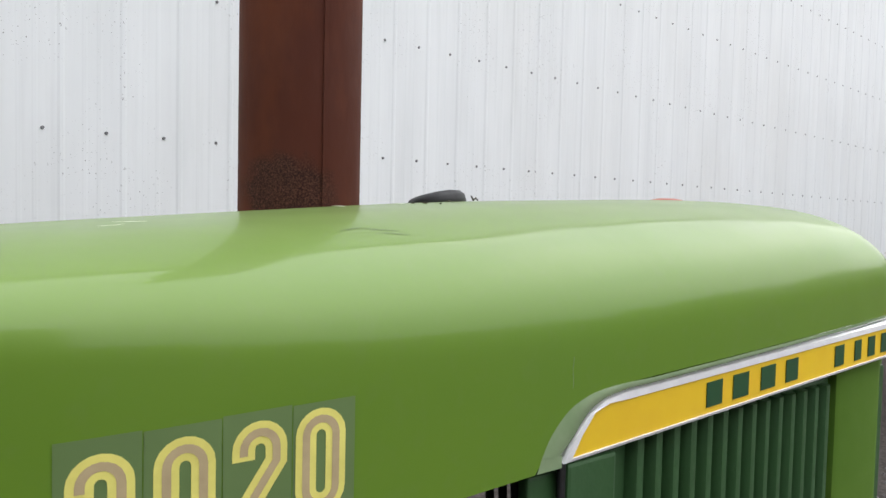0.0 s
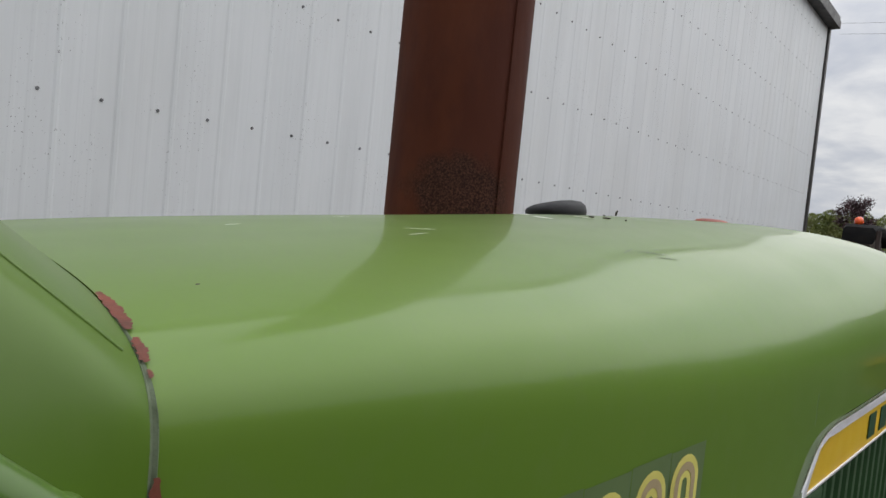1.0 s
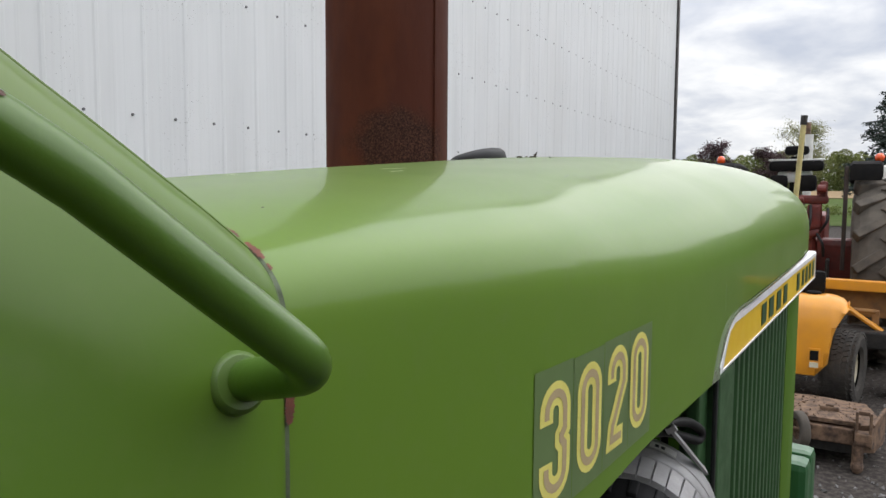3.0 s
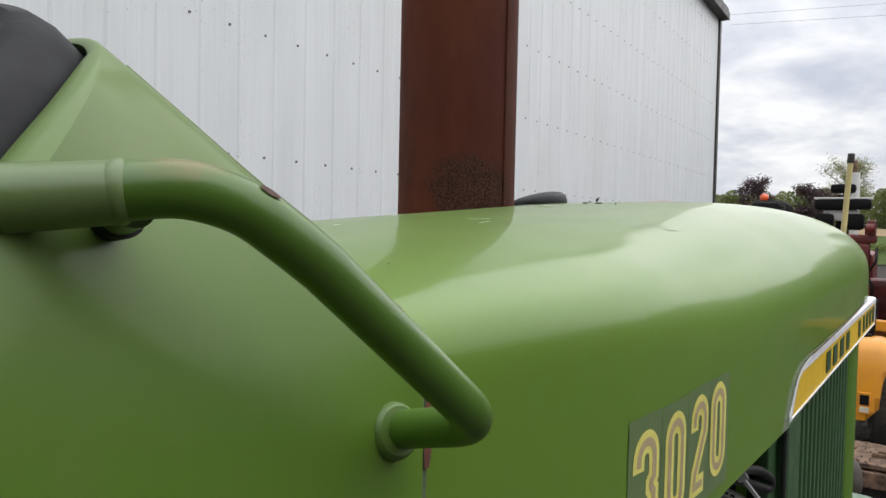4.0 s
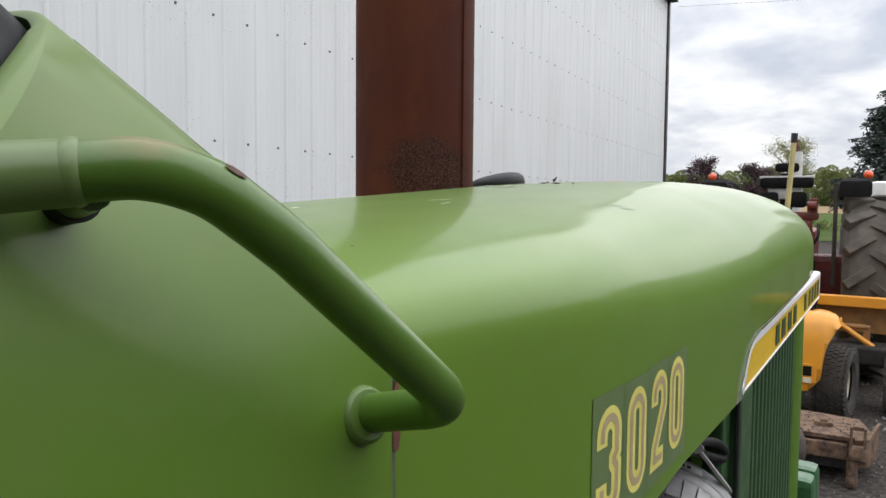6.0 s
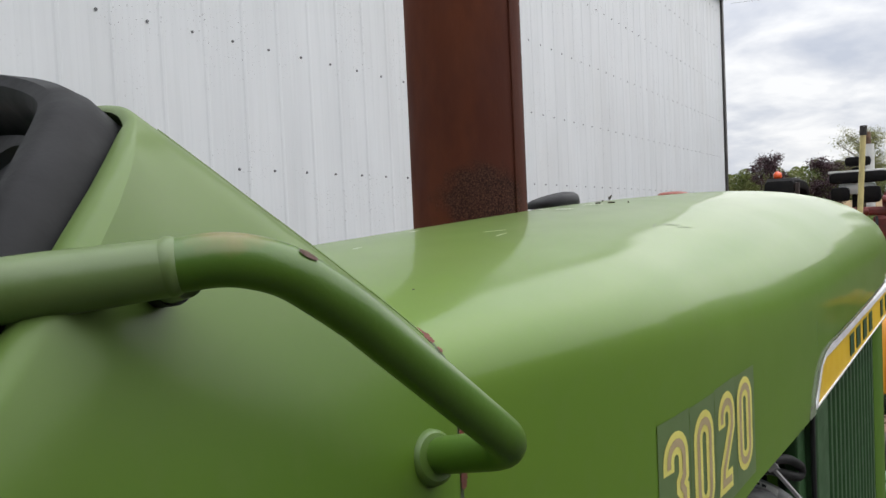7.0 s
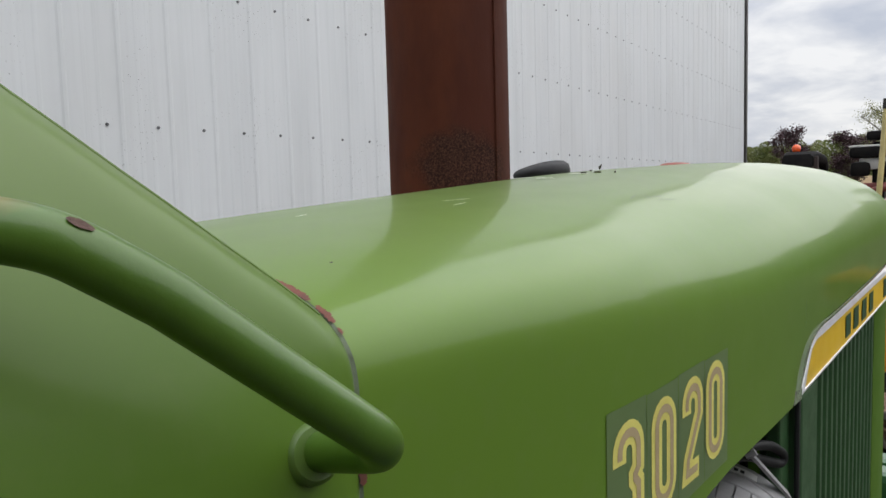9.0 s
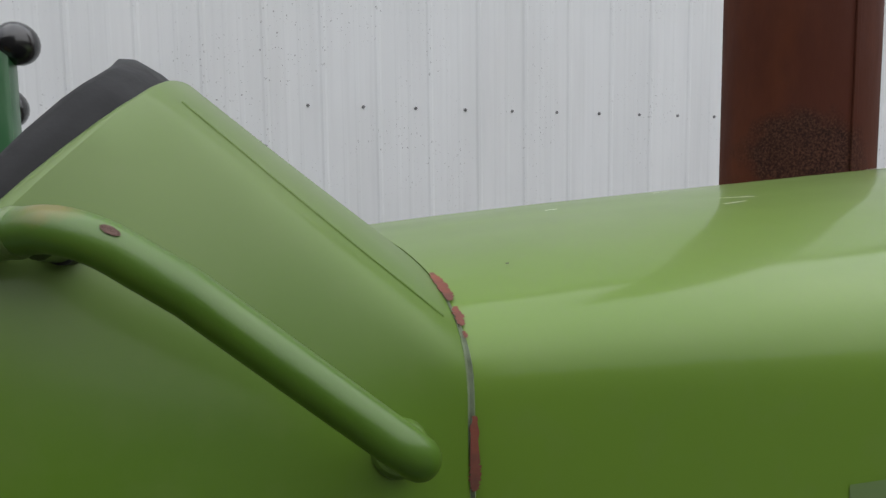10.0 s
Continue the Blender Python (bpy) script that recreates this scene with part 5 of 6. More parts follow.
part("brace", bm, ORANGE, bar, "sloping orange brace", smooth=False)
bm = bmesh.new()
cyl(bm, (-0.06, -0.39, 0.636), (-0.06, -0.545, 0.634), 0.019, n=14)
part("lift_cylinder", bm, ORANGE_DULL, bar, "short orange lift cylinder")
bm = bmesh.new()
box(bm, -0.07, -0.03, -0.565, -0.515, 0.49, 0.645, bevel=0.008)
part("bracket", bm, ORANGE_DULL, bar, "upright orange bracket", smooth=False)
bm = bmesh.new()
box(bm, -0.20, 0.10, -1.9, -0.30, 0.36, 0.50, bevel=0.02)
box(bm, -0.04, 0.06, -1.6, -1.5, 0.0, 0.786)
box(bm, -0.04, 0.06, 0.20, 0.30, 0.0, 0.786)
part("lower_rail", bm, DARK, bar, "dark lower rail and legs", smooth=False)
for yy in (-0.74, -1.4):
    wheel(bar, (-0.12, yy, 0.24), 0.24, 0.14, 20, 0.004, 0.11, BLACK)

# mower deck in front of it
deck = thing("mower_deck", pose(3.35, -2.80, 0), "dirty rust-brown mower deck with caster arms", "mower deck")
bm = bmesh.new()
pts = [(0.10, 0.42), (0.09, -0.05), (0.14, -0.15), (0.34, -0.20), (0.66, -0.14), (0.72, 0.2), (0.66, 0.50), (0.2, 0.52)]
extrude_poly(bm, [(x, y, 0.07) for x, y in pts], (0, 0, 0.15))
es = [ed for ed in bm.edges if all(v.co.z > 0.2 for v in ed.verts)]
bmesh.ops.bevel(bm, geom=es, offset=0.03, segments=2, affect="EDGES")
part("shell", bm, DECK_RUST, deck, "caked rust-brown deck shell", smooth=False)
bm = bmesh.new()
extrude_poly(bm, [(0.0, -0.075, 0.262), (0.30, -0.085, 0.270), (0.42, 0.05, 0.270), (0.42, 0.40, 0.270), (0.0, 0.40, 0.262)], (0, 0, 0.012))
box(bm, -0.004, 0.008, -0.075, 0.40, 0.248, 0.274, bevel=0.003)
part("cover_plate", bm, DECK_RUST, deck, "flat cover plate caked with dirt", smooth=False)
bm = bmesh.new()
box(bm, 0.15, 0.20, 0.03, 0.13, 0.274, 0.300, bevel=0.008)
box(bm, 0.16, 0.19, 0.06, 0.10, 0.298, 0.312, bevel=0.004)
part("hinge_block", bm, DECK_RUST, deck, smooth=False)
part("front_beam", box(bmesh.new(), -0.03, 0.085, -0.045, 0.40, 0.146, 0.236, bevel=0.010), DECK_RUST, deck, "rusty box-section beam", smooth=False)
part("lower_plate", box(bmesh.new(), 0.01, 0.03, -0.06, 0.40, 0.085, 0.146, bevel=0.004), DARK, deck, "dark plate below the beam", smooth=False)
for y0 in (-0.063, -0.130):
    part("fork_arm", box(bmesh.new(), -0.075, -0.012, y0, y0 + 0.014, 0.225, 0.352, bevel=0.004), DECK_RUST, deck, "upright rusty fork arm", smooth=False)
part("fork_base", box(bmesh.new(), -0.080, 0.0, -0.132, -0.046, 0.166, 0.235, bevel=0.009), DECK_RUST, deck, "rusty fork base", smooth=False)
part("fork_bridge", box(bmesh.new(), -0.030, -0.012, -0.118, -0.062, 0.325, 0.348, bevel=0.003), DECK_RUST, deck, smooth=False)
bm = bmesh.new()
cyl(bm, (-0.045, -0.066, 0.03), (-0.045, -0.066, 0.17), 0.028, n=14)
ball(bm, (-0.045, -0.066, 0.040), 0.042, sx=1.0, sy=0.75, sz=1.0, n=12)
part("caster_post", bm, DECK_RUST, deck, "rusty caster post with a rounded foot", smooth=False)
bm = bmesh.new()
extrude_poly(bm, [(0.0, -0.132, 0.13), (0.0, -0.132, 0.262), (0.28, -0.205, 0.290), (0.30, -0.205, 0.10)], (0.004, 0.012, 0))
part("side_skirt", bm, DECK_RUST, deck, "sloping rusty side skirt", smooth=False)
part("side_rail", tube(bmesh.new(), [(-0.01, -0.132, 0.268), (0.14, -0.168, 0.284), (0.29, -0.205, 0.296)], 0.010, n=8), DECK_RUST, deck, "rusty edge rod of the skirt", smooth=False)
clod = random.Random(31)
bm = bmesh.new()
for k in range(200):
    x, y = clod.uniform(0.0, 0.41), clod.uniform(-0.07, 0.39)
    r = 0.0015 + 0.006 * clod.random() ** 3
    m = Matrix.Translation((x, y, 0.275 + 0.02 * x + r * 0.2)) @ Euler((clod.uniform(0, 6), clod.uniform(0, 6), clod.uniform(0, 6))).to_matrix().to_4x4() @ Matrix.Diagonal((r * 1.5, r, r * 0.6, 1))
    bmesh.ops.create_icosphere(bm, subdivisions=1, radius=1, matrix=m)
clods = part("dirt", bm, mat("dry_dirt", (0.13, 0.085, 0.055), 0.95, color2=(0.06, 0.042, 0.03), vscale=30), deck, "dry crumbs of dirt and grass")
clods["kind"] = "stuff"
for x, y, z in ((0.03, -0.05, 0.274), (0.25, -0.05, 0.279), (0.03, 0.20, 0.274), (0.25, 0.22, 0.279)):
    part("bolt", cyl(bmesh.new(), (x, y, z - 0.002), (x, y, z + 0.010), 0.011, n=6), DECK_RUST, deck, smooth=False)
for y0 in (-0.124, -0.068):
    part("bolt", cyl(bmesh.new(), (-0.084, y0 + 0.012, 0.20), (-0.078, y0 + 0.012, 0.20), 0.010, n=6), DECK_RUST, deck, smooth=False)
wheel(deck, (-0.070, 0.222, 0.205), 0.108, 0.052, 0, 0.003, 0.058, DECK_RUST, turn=radians(24))
part("caster_arm", tube(bmesh.new(), [(-0.070, 0.222, 0.205), (-0.06, 0.27, 0.205), (-0.04, 0.285, 0.20), (0.0, 0.285, 0.195)], 0.012, n=8), DECK_RUST, deck, "bent rusty caster arm", smooth=False)

# red tractor seen from behind
red = thing("red_tractor", pose(6.55, -2.30, 0, 0, 0, 0), "faded red farm tractor with black fenders and a white seat", "tractor")
for yy in (-0.80, 0.80):
    wheel(red, (0.0, yy * 0.91, 0.845), 0.845, 0.46, 18, 0.055, 0.46, HUB)
for yy in (-0.585, 0.62):
    s = -1 if yy < 0 else 1
    bm = bmesh.new()
    rows = []
    for x, z in ((-0.42, 1.77), (-0.40, 1.82), (-0.33, 1.85), (0.10, 1.86), (0.60, 1.84), (0.72, 1.76)):
        rows.append([bm.verts.new((x, yy + dy, z + dz)) for dy, dz in ((-0.112, -0.095), (-0.128, -0.070), (-0.128, -0.025), (-0.105, 0.0), (0.105, 0.0), (0.128, -0.025), (0.128, -0.070), (0.112, -0.095))])
    for a, b in zip(rows, rows[1:]):
        for k in range(7):
            bm.faces.new((a[k], a[k + 1], b[k + 1], b[k]))
        bm.faces.new((a[0], b[0], b[7], a[7]))
    bm.faces.new(rows[0])
    bm.faces.new(list(reversed(rows[-1])))
    bmesh.ops.recalc_face_normals(bm, faces=bm.faces)
    fen = part("fender", bm, BLACK, red, "black flat-topped fender")
    bm = bmesh.new()
    lathe(bm, [(0.020, 0.0), (0.031, 0.008), (0.038, 0.022), (0.040, 0.038), (0.036, 0.055), (0.025, 0.069), (0.011, 0.076), (0.003, 0.077)], (-0.25, yy + (0.033 if s > 0 else -0.10), 1.845), n=22)
    part("warning_light", bm, BEACON, fen, "round orange warning light")
    bm = bmesh.new()
    box(bm, -0.40, -0.34, yy - s * 0.150 - 0.018, yy - s * 0.150 + 0.018, 0.86, 1.80, bevel=0.008)
    part("fender_bracket", bm, BRACKET, red, "rusty brown upright fender bracket", smooth=False)
bm = bmesh.new()
cyl(bm, (0, -0.75, 0.84), (0, 0.75, 0.84), 0.11, n=20)
box(bm, -0.25, 1.2, -0.22, 0.22, 0.60, 1.12, bevel=0.05)
box(bm, -0.16, 0.14, -0.62, -0.18, 0.72, 1.13, bevel=0.06)
box(bm, -0.16, 0.14, 0.18, 0.62, 0.72, 1.13, bevel=0.06)
part("rear_axle", bm, RED, red, "red rear axle and transmission housing", smooth=False)
bm = bmesh.new()
box(bm, -0.36, -0.26, -0.25, -0.13, 1.22, 1.46, bevel=0.03)
box(bm, -0.34, -0.20, -0.30, 0.12, 1.46, 1.54, bevel=0.025)
box(bm, -0.34, -0.22, -0.29, -0.22, 1.52, 1.67, bevel=0.02)
cyl(bm, (-0.30, -0.18, 0.55), (-0.30, -0.18, 1.26), 0.035, n=12)
cyl(bm, (-0.32, -0.25, 1.00), (-0.28, -0.22, 1.62), 0.022, n=10)
cyl(bm, (-0.38, -0.28, 1.60), (-0.38, -0.21, 1.60), 0.038, n=14)
cyl(bm, (-0.36, -0.24, 1.20), (-0.36, -0.12, 1.16), 0.035, n=14)
cyl(bm, (-0.37, -0.10, 1.50), (-0.37, 0.02, 1.47), 0.030, n=14)
part("hitch", bm, RED, red, "red three-point hitch arms and valve", smooth=False)
for k, (y0, z0, y1, z1) in enumerate(((-0.24, 1.20, -0.30, 1.42), (-0.10, 1.10, -0.16, 1.45), (-0.28, 0.98, -0.20, 1.22))):
    part("hydraulic_hose", tube(bmesh.new(), smooth_path([(-0.38, y0, z0), (-0.44, (y0 + y1) / 2 - 0.03, (z0 + z1) / 2), (-0.36, y1, z1)], 5), 0.013, n=8), RUBBER, red, "black hydraulic hose")
for yy in (-0.33, 0.20):
    part("lower_link", box(bmesh.new(), -0.40, -0.12, yy, yy + 0.03, 0.35, 0.95, bevel=0.01), DARK, red, "dark lower link", smooth=False)
for nm, x0, y0, y1, z0, z1, mt, lb in (("headrest", -0.06, -0.112, 0.104, 1.930, 2.020, BLACK, "black padded headrest"), ("backrest", -0.10, -0.245, 0.235, 1.772, 1.876, BLACK, "wide black backrest"), ("backrest_shell", -0.06, -0.250, 0.240, 1.872, 1.892, WHITE, "white backrest shell"), ("seat_pad", -0.04, -0.15, 0.16, 1.66, 1.775, WHITE, "white seat base"), ("armrest", -0.14, -0.19, -0.03, 1.580, 1.735, BLACK, "black armrest"), ("armrest", -0.14, 0.06, 0.22, 1.600, 1.735, BLACK, "black armrest")):
    bm = bmesh.new()
    box(bm, x0, x0 + 0.12, y0, y1, z0, z1, bevel=min(0.04, 0.42 * (z1 - z0)))
    part(nm, bm, mt, red, lb)
bm = bmesh.new()
box(bm, -0.02, 0.10, -0.05, 0.05, 1.1, 1.92, bevel=0.02)
part("seat_post", bm, BLACK, red, "dark seat support", smooth=False)
bm = bmesh.new()
box(bm, 0.9, 2.6, -0.26, 0.26, 0.95, 1.34, bevel=0.05)
part("hood", bm, RED, red, "faded red hood")
bm = bmesh.new()
cyl(bm, (0.95, -0.06, 1.5), (0.95, -0.06, 2.20), 0.042, n=18)
stack = part("exhaust_stack", bm, WHITE, red, "pale exhaust stack")
bm = bmesh.new()
cyl(bm, (0.95, -0.05, 2.20), (0.95, -0.045, 2.33), 0.026, n=18)
part("stack_tip", bm, DECK_RUST, stack, "rusty upper pipe of the exhaust stack")
for yy in (-0.7, 0.7):
    wheel(red, (2.3, yy, 0.38), 0.38, 0.2, 16, 0.01, 0.2, RED)
part("front_axle", cyl(bmesh.new(), (2.3, -0.7, 0.40), (2.3, 0.7, 0.40), 0.05, n=12), RED, red, "red front axle")

# pale pole with a dark end, leaning beside the hood
pole = thing("marker_pole", pose(5.62, -2.36, 0), "pale yellow upright pole with a dark end", "pole")
bm = bmesh.new()
tube(bm, [(0, 0.06, 0.0), (0, 0.0, 1.4), (0, -0.04, 2.14)], 0.022, n=10)
part("shaft", bm, POLE, pole)
bm = bmesh.new()
tube(bm, [(0, -0.04, 2.135), (0, -0.044, 2.215)], 0.027, n=10)
part("end_cap", bm, DARK, pole, "dark end cap")

# white machine farther off
white = thing("white_tractor", pose(9.6, -3.42, 0, 0, 0, 0), "old white tractor parked behind the red one", "tractor")
bm = bmesh.new()
box(bm, -0.8, 1.6, -0.36, 0.36, 1.12, 1.92, bevel=0.09)
part("hood", bm, WHITE, white, "rounded white hood")
bm = bmesh.new()
box(bm, -0.8, 1.6, -0.30, 0.30, 0.5, 1.12, bevel=0.03)
part("frame", bm, DARK, white, "dark frame", smooth=False)
for xx, r, w in ((-0.3, 0.75, 0.4), (1.4, 0.45, 0.22)):
    for yy in (-0.42, 0.42):
        wheel(white, (xx, yy, r), r, w, 18, 0.025, r * 0.55, HUB)
bm = bmesh.new()
cyl(bm, (0.5, 0.1, 1.9), (0.5, 0.1, 2.05), 0.03, n=10)
part("stack", bm, DARK, white, "short exhaust stub")

# field and lawn
def slope_strip(x_z):
    """A wide strip of land across the view, through the given (x, z) steps."""
    bm = bmesh.new()
    rows = [[bm.verts.new((x + 0.012 * y, y, z)) for y in (-300, -80, -20, 0, 20, 80, 300)] for x, z in x_z]
    for a, b in zip(rows, rows[1:]):
        for k in range(6):
            bm.faces.new((a[k], b[k], b[k + 1], a[k + 1]))
    return bm


bm = slope_strip(((40, 0.03), (46, 0.05), (54, 0.42), (70, 1.36), (112, 2.40), (250, 3.0), (800, 3.0)))
lawn = part("lawn", bm, GRASS, smooth=False)
tagged(lawn, "fresh green spring grass beyond the gravel yard", "lawn", kind="structure")
FIELD = mat("ploughed_field", (0.22, 0.16, 0.09), 0.95, color2=(0.27, 0.20, 0.12), spec=0.05, vscale=0.3, bump=0.5, bscale=2)
bm = slope_strip(((70, 1.42), (106, 2.32)))
tagged(part("field", bm, FIELD, smooth=False), "bare tan field strip beyond the grass", "field", kind="structure")

BARK = mat("tree_bark", (0.07, 0.055, 0.045), 0.9, color2=(0.12, 0.10, 0.08), vscale=12, bump=0.4, bscale=20)
LEAF_FRESH = mat("fresh_leaves", (0.11, 0.15, 0.032), 0.6, color2=(0.19, 0.22, 0.07), vscale=1.5)
LEAF_PALE = mat("pale_young_leaves", (0.20, 0.21, 0.07), 0.6, color2=(0.28, 0.28, 0.12), vscale=1.5)
LEAF_WOOD = mat("woodland_leaves", (0.105, 0.135, 0.035), 0.7, color2=(0.20, 0.21, 0.08), vscale=0.35)
LEAF_PURPLE = mat("purple_leaves", (0.030, 0.012, 0.016), 0.6, color2=(0.065, 0.022, 0.028), vscale=2)
NEEDLE = mat("spruce_needles", (0.020, 0.034, 0.026), 0.75, color2=(0.045, 0.064, 0.050), vscale=2)


def glow_through(m, share):
    """Thin leaves let part of the light through."""
    nt = m.node_tree
    b, o = nt.nodes["Principled BSDF"], nt.nodes["Material Output"]
    tr = nt.nodes.new("ShaderNodeBsdfTranslucent")
    nt.links.new(b.inputs["Base Color"].links[0].from_socket, tr.inputs["Color"])
    mx = nt.nodes.new("ShaderNodeMixShader")
    mx.inputs[0].default_value = share
    nt.links.new(b.outputs[0], mx.inputs[1])
    nt.links.new(tr.outputs[0], mx.inputs[2])
    nt.links.new(mx.outputs[0], o.inputs["Surface"])


for m in (LEAF_FRESH, LEAF_PALE, LEAF_WOOD):
    glow_through(m, 0.45)


def leaves(bm, points, size, rnd, spread):
    """Small bent leaf quads scattered about points."""
    for p in points:
        q = p + Vector((rnd.gauss(0, spread), rnd.gauss(0, spread), rnd.gauss(0, spread)))
        s = size * rnd.uniform(0.6, 1.3)
        a = Vector((rnd.gauss(0, 1), rnd.gauss(0, 1), rnd.gauss(0, 1))).normalized()
        b = a.cross(Vector((rnd.gauss(0, 1), rnd.gauss(0, 1), rnd.gauss(0, 1)))).normalized()
        vs = [bm.verts.new(q + a * s), bm.verts.new(q + b * s * 0.5), bm.verts.new(q - a * s), bm.verts.new(q - b * s * 0.5)]
        bm.faces.new(vs)


def broad_tree(name, x, y, h, w, leaf, seed, count, size, label, limbs=16, base=0.25):
    rnd = random.Random(seed)
    t = thing(name, pose(x, y, 0), label, "tree")
    bm = bmesh.new()
    tube(bm, [(0, 0, -0.1), (0.03 * h * 0.1, 0, h * 0.3), (0.0, 0.02 * h, h * 0.6), (0.01 * h, 0, h * 0.93)], [0.022 * h, 0.017 * h, 0.010 * h, 0.003 * h], n=9)
    tips = []
    for k in range(limbs):
        z0 = h * (base + (0.90 - base) * k / limbs)
        an = rnd.uniform(0, 6.28)
        frac = (z0 / h - base) / (1 - base)
        reach = w * 0.5 * math.sin(math.pi * (0.18 + 0.78 * frac)) * rnd.uniform(0.65, 1.15)
        a = Vector((0, 0, z0))
        b = a + Vector((math.cos(an) * reach * 0.5, math.sin(an) * reach * 0.5, reach * 0.45))
        c = a + Vector((math.cos(an) * reach, math.sin(an) * reach, reach * rnd.uniform(0.5, 0.9)))
        tube(bm, [a, b, c], [0.007 * h, 0.005 * h, 0.0015 * h], n=6)
        tips += [b.lerp(c, u) for u in (0.0, 0.35, 0.7, 1.0)]
        for j in range(3):
            d = b.lerp(c, rnd.uniform(0.1, 0.9))
            e2 = d + Vector((rnd.gauss(0, 0.14), rnd.gauss(0, 0.14), rnd.uniform(0.02, 0.2))) * w * 0.6
            tube(bm, [d, e2], [0.003 * h, 0.001 * h], n=5)
            tips += [d.lerp(e2, 0.6), e2]
    part("trunk", bm, BARK, t, "grey-brown trunk and limbs")
    bm = bmesh.new()
    pts = [rnd.choice(tips) for _ in range(count)]
    leaves(bm, pts, size, rnd, w * 0.065)
    part("crown", bm, leaf, t, "uneven leafy crown", smooth=False)
    return t


def spruce(x, y, h, w, seed):
    rnd = random.Random(seed)
    t = thing("spruce_tree", pose(x, y, 0), "tall dark green spruce with drooping boughs", "tree")
    bm = bmesh.new()
    tube(bm, [(0, 0, -0.1), (0, 0, h * 0.5), (0, 0, h)], [0.02 * h, 0.012 * h, 0.001 * h], n=9)
    bm2 = bmesh.new()
    for k in range(150):
        f = (k + rnd.random()) / 150
        z0 = h * (0.24 + 0.75 * f)
        reach = w * 0.5 * (1 - f) ** 0.85 * rnd.uniform(0.55, 1.15) + 0.1
        an = rnd.uniform(0, 6.28)
        d = Vector((math.cos(an), math.sin(an), 0))
        a, b, c = Vector((0, 0, z0)), Vector((0, 0, z0 - reach * 0.05)) + d * reach * 0.55, Vector((0, 0, z0 - reach * 0.10)) + d * reach
        tube(bm, [a, b, c], [0.004 * h, 0.0025 * h, 0.0008 * h], n=4)
        pts = [a.lerp(b, rnd.random()) if rnd.random() < 0.35 else b.lerp(c, rnd.random()) for _ in range(int(120 + reach * 80))]
        for p in pts:
            q = p + Vector((rnd.gauss(0, 0.09), rnd.gauss(0, 0.09), -abs(rnd.gauss(0, 0.16))))
            s = rnd.uniform(0.07, 0.14)
            aa = (d * rnd.uniform(0.3, 1) + Vector((rnd.gauss(0, 0.5), rnd.gauss(0, 0.5), rnd.uniform(-0.7, 0.25)))).normalized()
            bb = aa.cross(Vector((rnd.gauss(0, 1), rnd.gauss(0, 1), rnd.gauss(0, 1)))).normalized()
            bm2.faces.new([bm2.verts.new(v) for v in (q + aa * s, q + bb * s * 0.26, q - aa * s * 0.6, q - bb * s * 0.26)])
    for k in range(9000):
        f = rnd.random() ** 1.3
        rr = w * 0.5 * (1 - f) ** 0.85 * 0.78 * math.sqrt(rnd.random())
        an = rnd.uniform(0, 6.28)
        q = Vector((rr * math.cos(an), rr * math.sin(an), h * (0.24 + 0.74 * f)))
        s = rnd.uniform(0.10, 0.20)
        aa = Vector((rnd.gauss(0, 1), rnd.gauss(0, 1), rnd.uniform(-1.2, 0.2))).normalized()
        bb = aa.cross(Vector((rnd.gauss(0, 1), rnd.gauss(0, 1), rnd.gauss(0, 1)))).normalized()
        bm2.faces.new([bm2.verts.new(v) for v in (q + aa * s, q + bb * s * 0.3, q - aa * s * 0.6, q - bb * s * 0.3)])
    part("trunk", bm, BARK, t, "brown trunk and boughs")
    part("crown", bm2, NEEDLE, t, "dark green needles in drooping sprays", smooth=False)
    return t


broad_tree("plum_tree", 45, 4.40, 4.9, 2.3, LEAF_PURPLE, 3, 8000, 0.060, "small plum tree with dark purple leaves", limbs=18)
broad_tree("plum_tree", 45, 1.45, 4.4, 2.4, LEAF_PURPLE, 7, 8000, 0.060, "small plum tree with dark purple leaves", limbs=18)
broad_tree("young_tree", 40, -0.66, 5.5, 2.5, LEAF_PALE, 11, 11000, 0.036, "young tree just coming into pale green leaf", limbs=30)
spruce(38, -5.5, 8.9, 6.8, 5)
spruce(52, -11.0, 11.5, 8.5, 9)

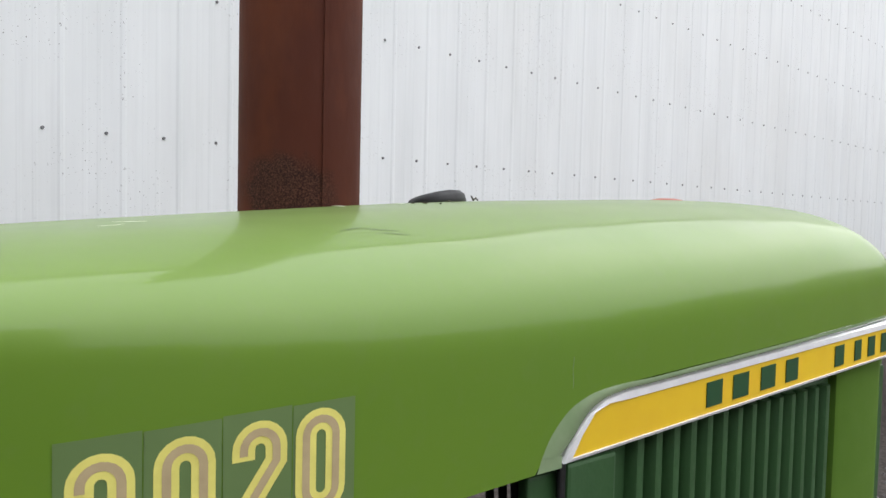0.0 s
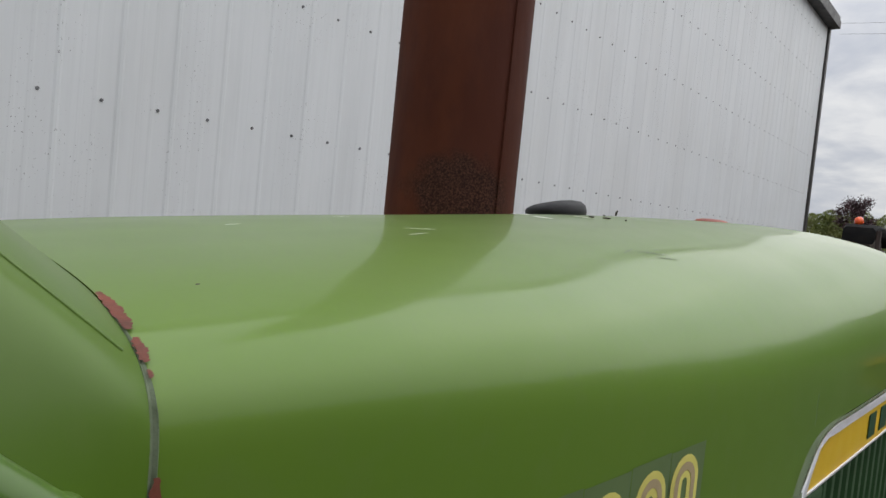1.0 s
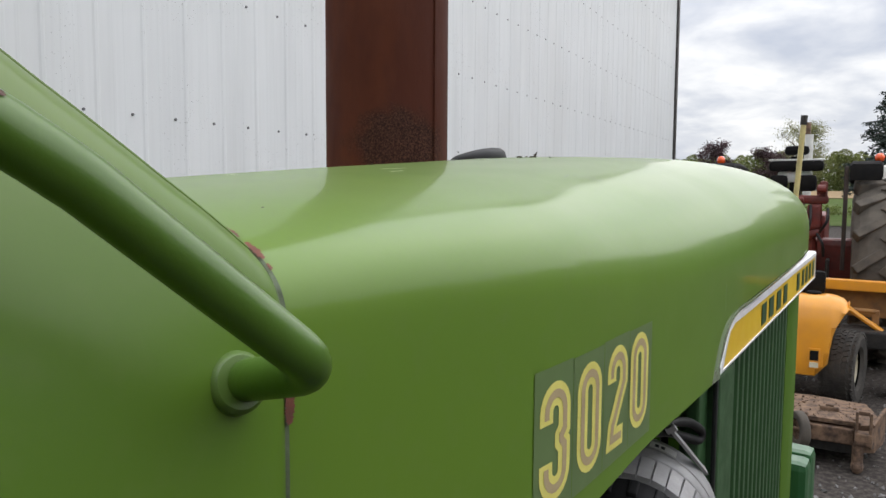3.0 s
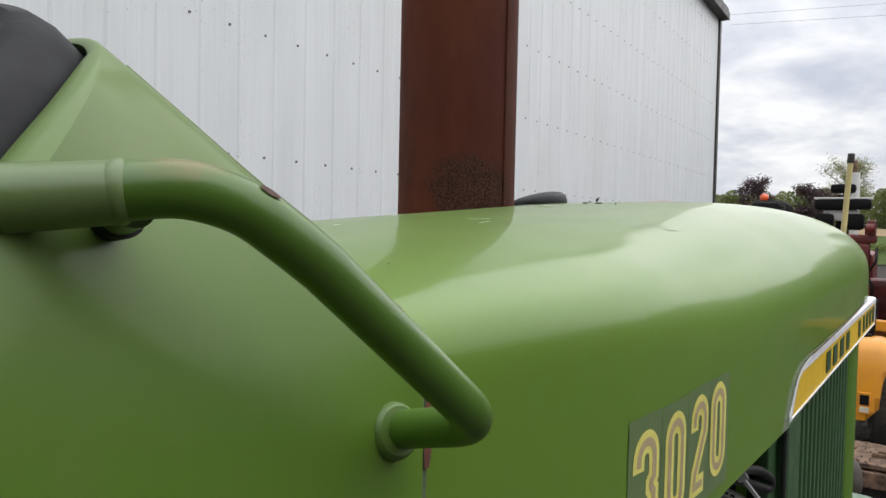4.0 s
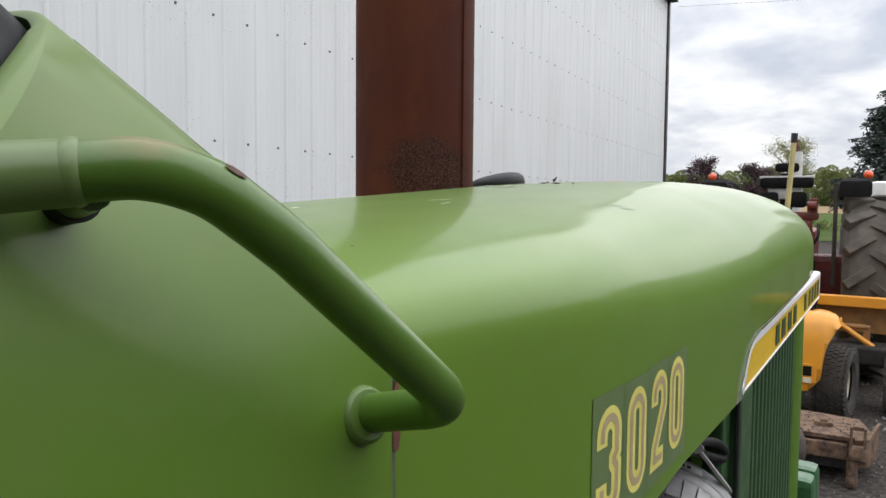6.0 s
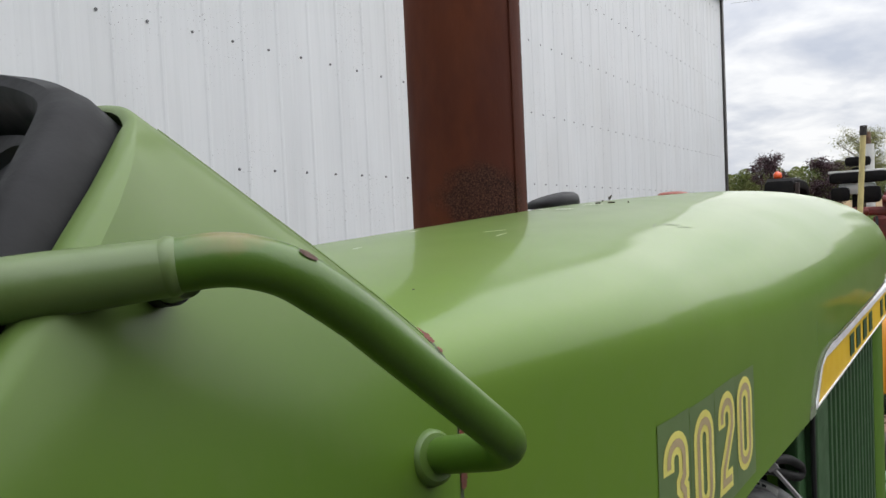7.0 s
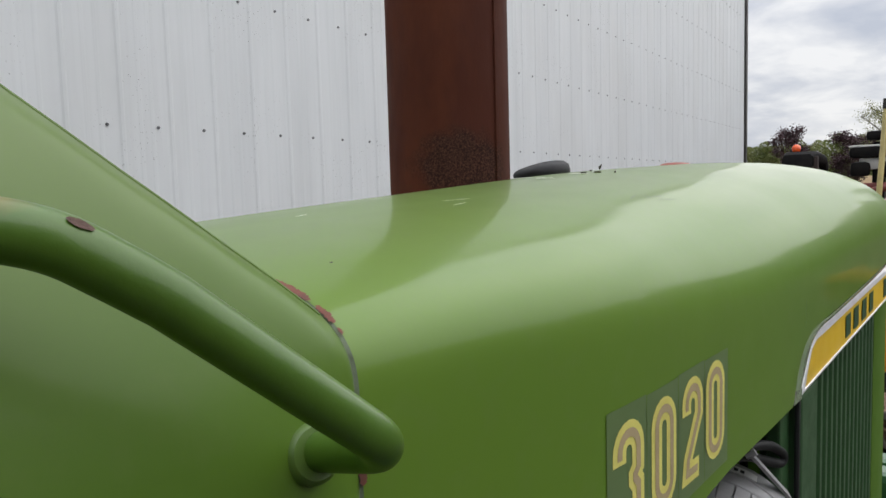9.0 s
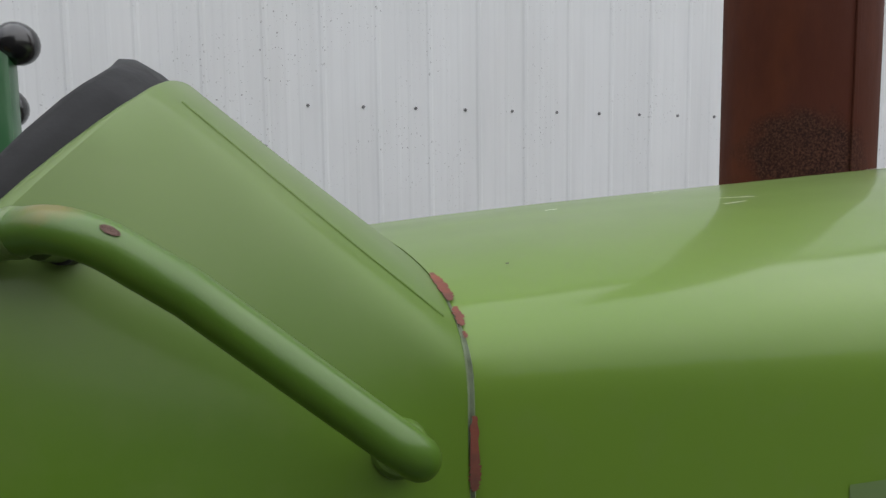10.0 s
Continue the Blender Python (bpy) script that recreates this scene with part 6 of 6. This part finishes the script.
# woodland edge along the far side of the fields
rnd = random.Random(21)
bm = bmesh.new()
for k in range(150):
    y = -150 + 300 * k / 150 + rnd.uniform(-1.2, 1.2)
    x = 112 + rnd.uniform(-4, 9)
    h = rnd.uniform(7.0, 8.3) + 1.0 * noise.noise((y * 0.05, 0, 3))
    near = -24 < y < 34
    for j in range(2600 if near else 700):
        f = rnd.random()
        rr = 2.1 * math.sqrt(max(0, 1 - (2 * f - 0.85) ** 2 * 0.75)) * rnd.uniform(0.3, 1)
        an = rnd.uniform(0, 6.28)
        p = Vector((x + rr * math.cos(an), y + rr * math.sin(an), h * f))
        s = rnd.uniform(0.07, 0.15) if near else rnd.uniform(0.14, 0.28)
        a = Vector((rnd.gauss(0, 1), rnd.gauss(0, 1), rnd.gauss(0, 1))).normalized()
        b = a.cross(Vector((rnd.gauss(0, 1), rnd.gauss(0, 1), rnd.gauss(0, 1)))).normalized()
        bm.faces.new([bm.verts.new(v) for v in (p + a * s, p + b * s * 0.7, p - a * s, p - b * s * 0.7)])
    for j in range(900 if near else 420):
        p = Vector((x + rnd.gauss(0, 0.8), y + rnd.gauss(0, 1.2), h * rnd.uniform(0.02, 0.90)))
        s = rnd.uniform(0.18, 0.34)
        a = Vector((rnd.gauss(0, 1), rnd.gauss(0, 1), rnd.gauss(0, 1))).normalized()
        b = a.cross(Vector((rnd.gauss(0, 1), rnd.gauss(0, 1), rnd.gauss(0, 1)))).normalized()
        bm.faces.new([bm.verts.new(v) for v in (p + a * s, p + b * s * 0.7, p - a * s, p - b * s * 0.7)])
woods = part("woodland", bm, LEAF_WOOD, smooth=False)
tagged(woods, "far line of leafy trees along the fields", "trees", kind="stuff")
bm = bmesh.new()
for k in range(60):
    y = -30 + 50 * k / 60 + rnd.uniform(-0.4, 0.4)
    x = 52 + rnd.uniform(-2, 2)
    h = rnd.uniform(0.35, 0.75)
    for j in range(260):
        f = rnd.random()
        rr = 1.0 * rnd.uniform(0.2, 1)
        an = rnd.uniform(0, 6.28)
        p = Vector((x + rr * math.cos(an), y + rr * math.sin(an), 0.30 + h * f))
        s = rnd.uniform(0.05, 0.10)
        a = Vector((rnd.gauss(0, 1), rnd.gauss(0, 1), rnd.gauss(0, 1))).normalized()
        b = a.cross(Vector((rnd.gauss(0, 1), rnd.gauss(0, 1), rnd.gauss(0, 1)))).normalized()
        bm.faces.new([bm.verts.new(v) for v in (p + a * s, p + b * s * 0.7, p - a * s, p - b * s * 0.7)])
tagged(part("hedge", bm, LEAF_FRESH, smooth=False), "loose hedge of fresh green shrubs", "hedge", kind="stuff")

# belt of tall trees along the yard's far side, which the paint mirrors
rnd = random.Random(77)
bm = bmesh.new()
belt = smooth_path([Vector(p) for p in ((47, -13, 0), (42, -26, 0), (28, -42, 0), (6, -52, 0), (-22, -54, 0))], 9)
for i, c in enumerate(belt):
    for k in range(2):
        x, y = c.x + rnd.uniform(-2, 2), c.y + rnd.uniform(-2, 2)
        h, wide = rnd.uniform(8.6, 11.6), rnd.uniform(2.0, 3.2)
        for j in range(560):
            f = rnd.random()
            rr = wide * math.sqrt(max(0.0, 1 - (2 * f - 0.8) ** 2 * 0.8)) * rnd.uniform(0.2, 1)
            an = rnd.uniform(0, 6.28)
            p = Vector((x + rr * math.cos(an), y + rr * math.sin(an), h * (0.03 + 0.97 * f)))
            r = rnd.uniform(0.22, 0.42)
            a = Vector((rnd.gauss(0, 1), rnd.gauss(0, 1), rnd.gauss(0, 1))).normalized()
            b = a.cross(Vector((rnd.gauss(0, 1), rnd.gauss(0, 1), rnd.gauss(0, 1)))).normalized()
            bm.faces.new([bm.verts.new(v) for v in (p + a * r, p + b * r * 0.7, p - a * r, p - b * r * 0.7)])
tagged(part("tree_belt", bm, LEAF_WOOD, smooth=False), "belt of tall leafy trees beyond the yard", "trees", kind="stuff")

# overhead wires from the building to a pole off in the yard
WIRE = mat("weathered_wire", (0.30, 0.30, 0.31), 0.6)
upole = thing("utility_pole", pose(30, -62, 0), "weathered wooden utility pole", "pole")
part("shaft", tube(bmesh.new(), [(0, 0, -0.1), (0, 0, 9.0)], [0.16, 0.11], n=12), BARK, upole)
for z0, z1 in ((5.44, 7.9), (5.26, 7.3)):
    bm = bmesh.new()
    a, b = Vector((12.2, -0.1, z0)), Vector((30, -61.9, z1))
    tube(bm, [a.lerp(b, k / 30) - Vector((0, 0, 4 * 0.5 * (k / 30) * (1 - k / 30))) for k in range(31)], 0.0028, n=5)
    tagged(part("overhead_wire", bm, WIRE, smooth=False), "thin overhead wire strung from the building to a pole", "wire")

# loose stones on the yard
rnd = random.Random(4)
bm = bmesh.new()
for k in range(2600):
    x, y = 2.0 + 7.5 * rnd.random() ** 1.4, -4.6 + 3.2 * rnd.random()
    s = 0.005 + 0.013 * rnd.random() ** 2.5
    m = Matrix.Translation((x, y, s * 0.35)) @ Euler((rnd.uniform(0, 6), rnd.uniform(0, 6), rnd.uniform(0, 6))).to_matrix().to_4x4() @ Matrix.Diagonal((s * rnd.uniform(0.8, 1.6), s, s * rnd.uniform(0.5, 0.9), 1))
    vs = [bm.verts.new(m @ Vector(p)) for p in ((1, 0, 0), (-1, 0, 0), (0, 1, 0), (0, -1, 0), (0, 0, 1), (0, 0, -1))]
    for a, b, c in ((0, 2, 4), (2, 1, 4), (1, 3, 4), (3, 0, 4), (2, 0, 5), (1, 2, 5), (3, 1, 5), (0, 3, 5)):
        bm.faces.new((vs[a], vs[b], vs[c]))
STONE = mat("gravel_stone", (0.10, 0.098, 0.095), 0.85, color2=(0.26, 0.25, 0.24), vscale=9, lo=0.3, hi=0.75)
tagged(part("gravel_stones", bm, STONE, ground, smooth=False), kind="stuff")
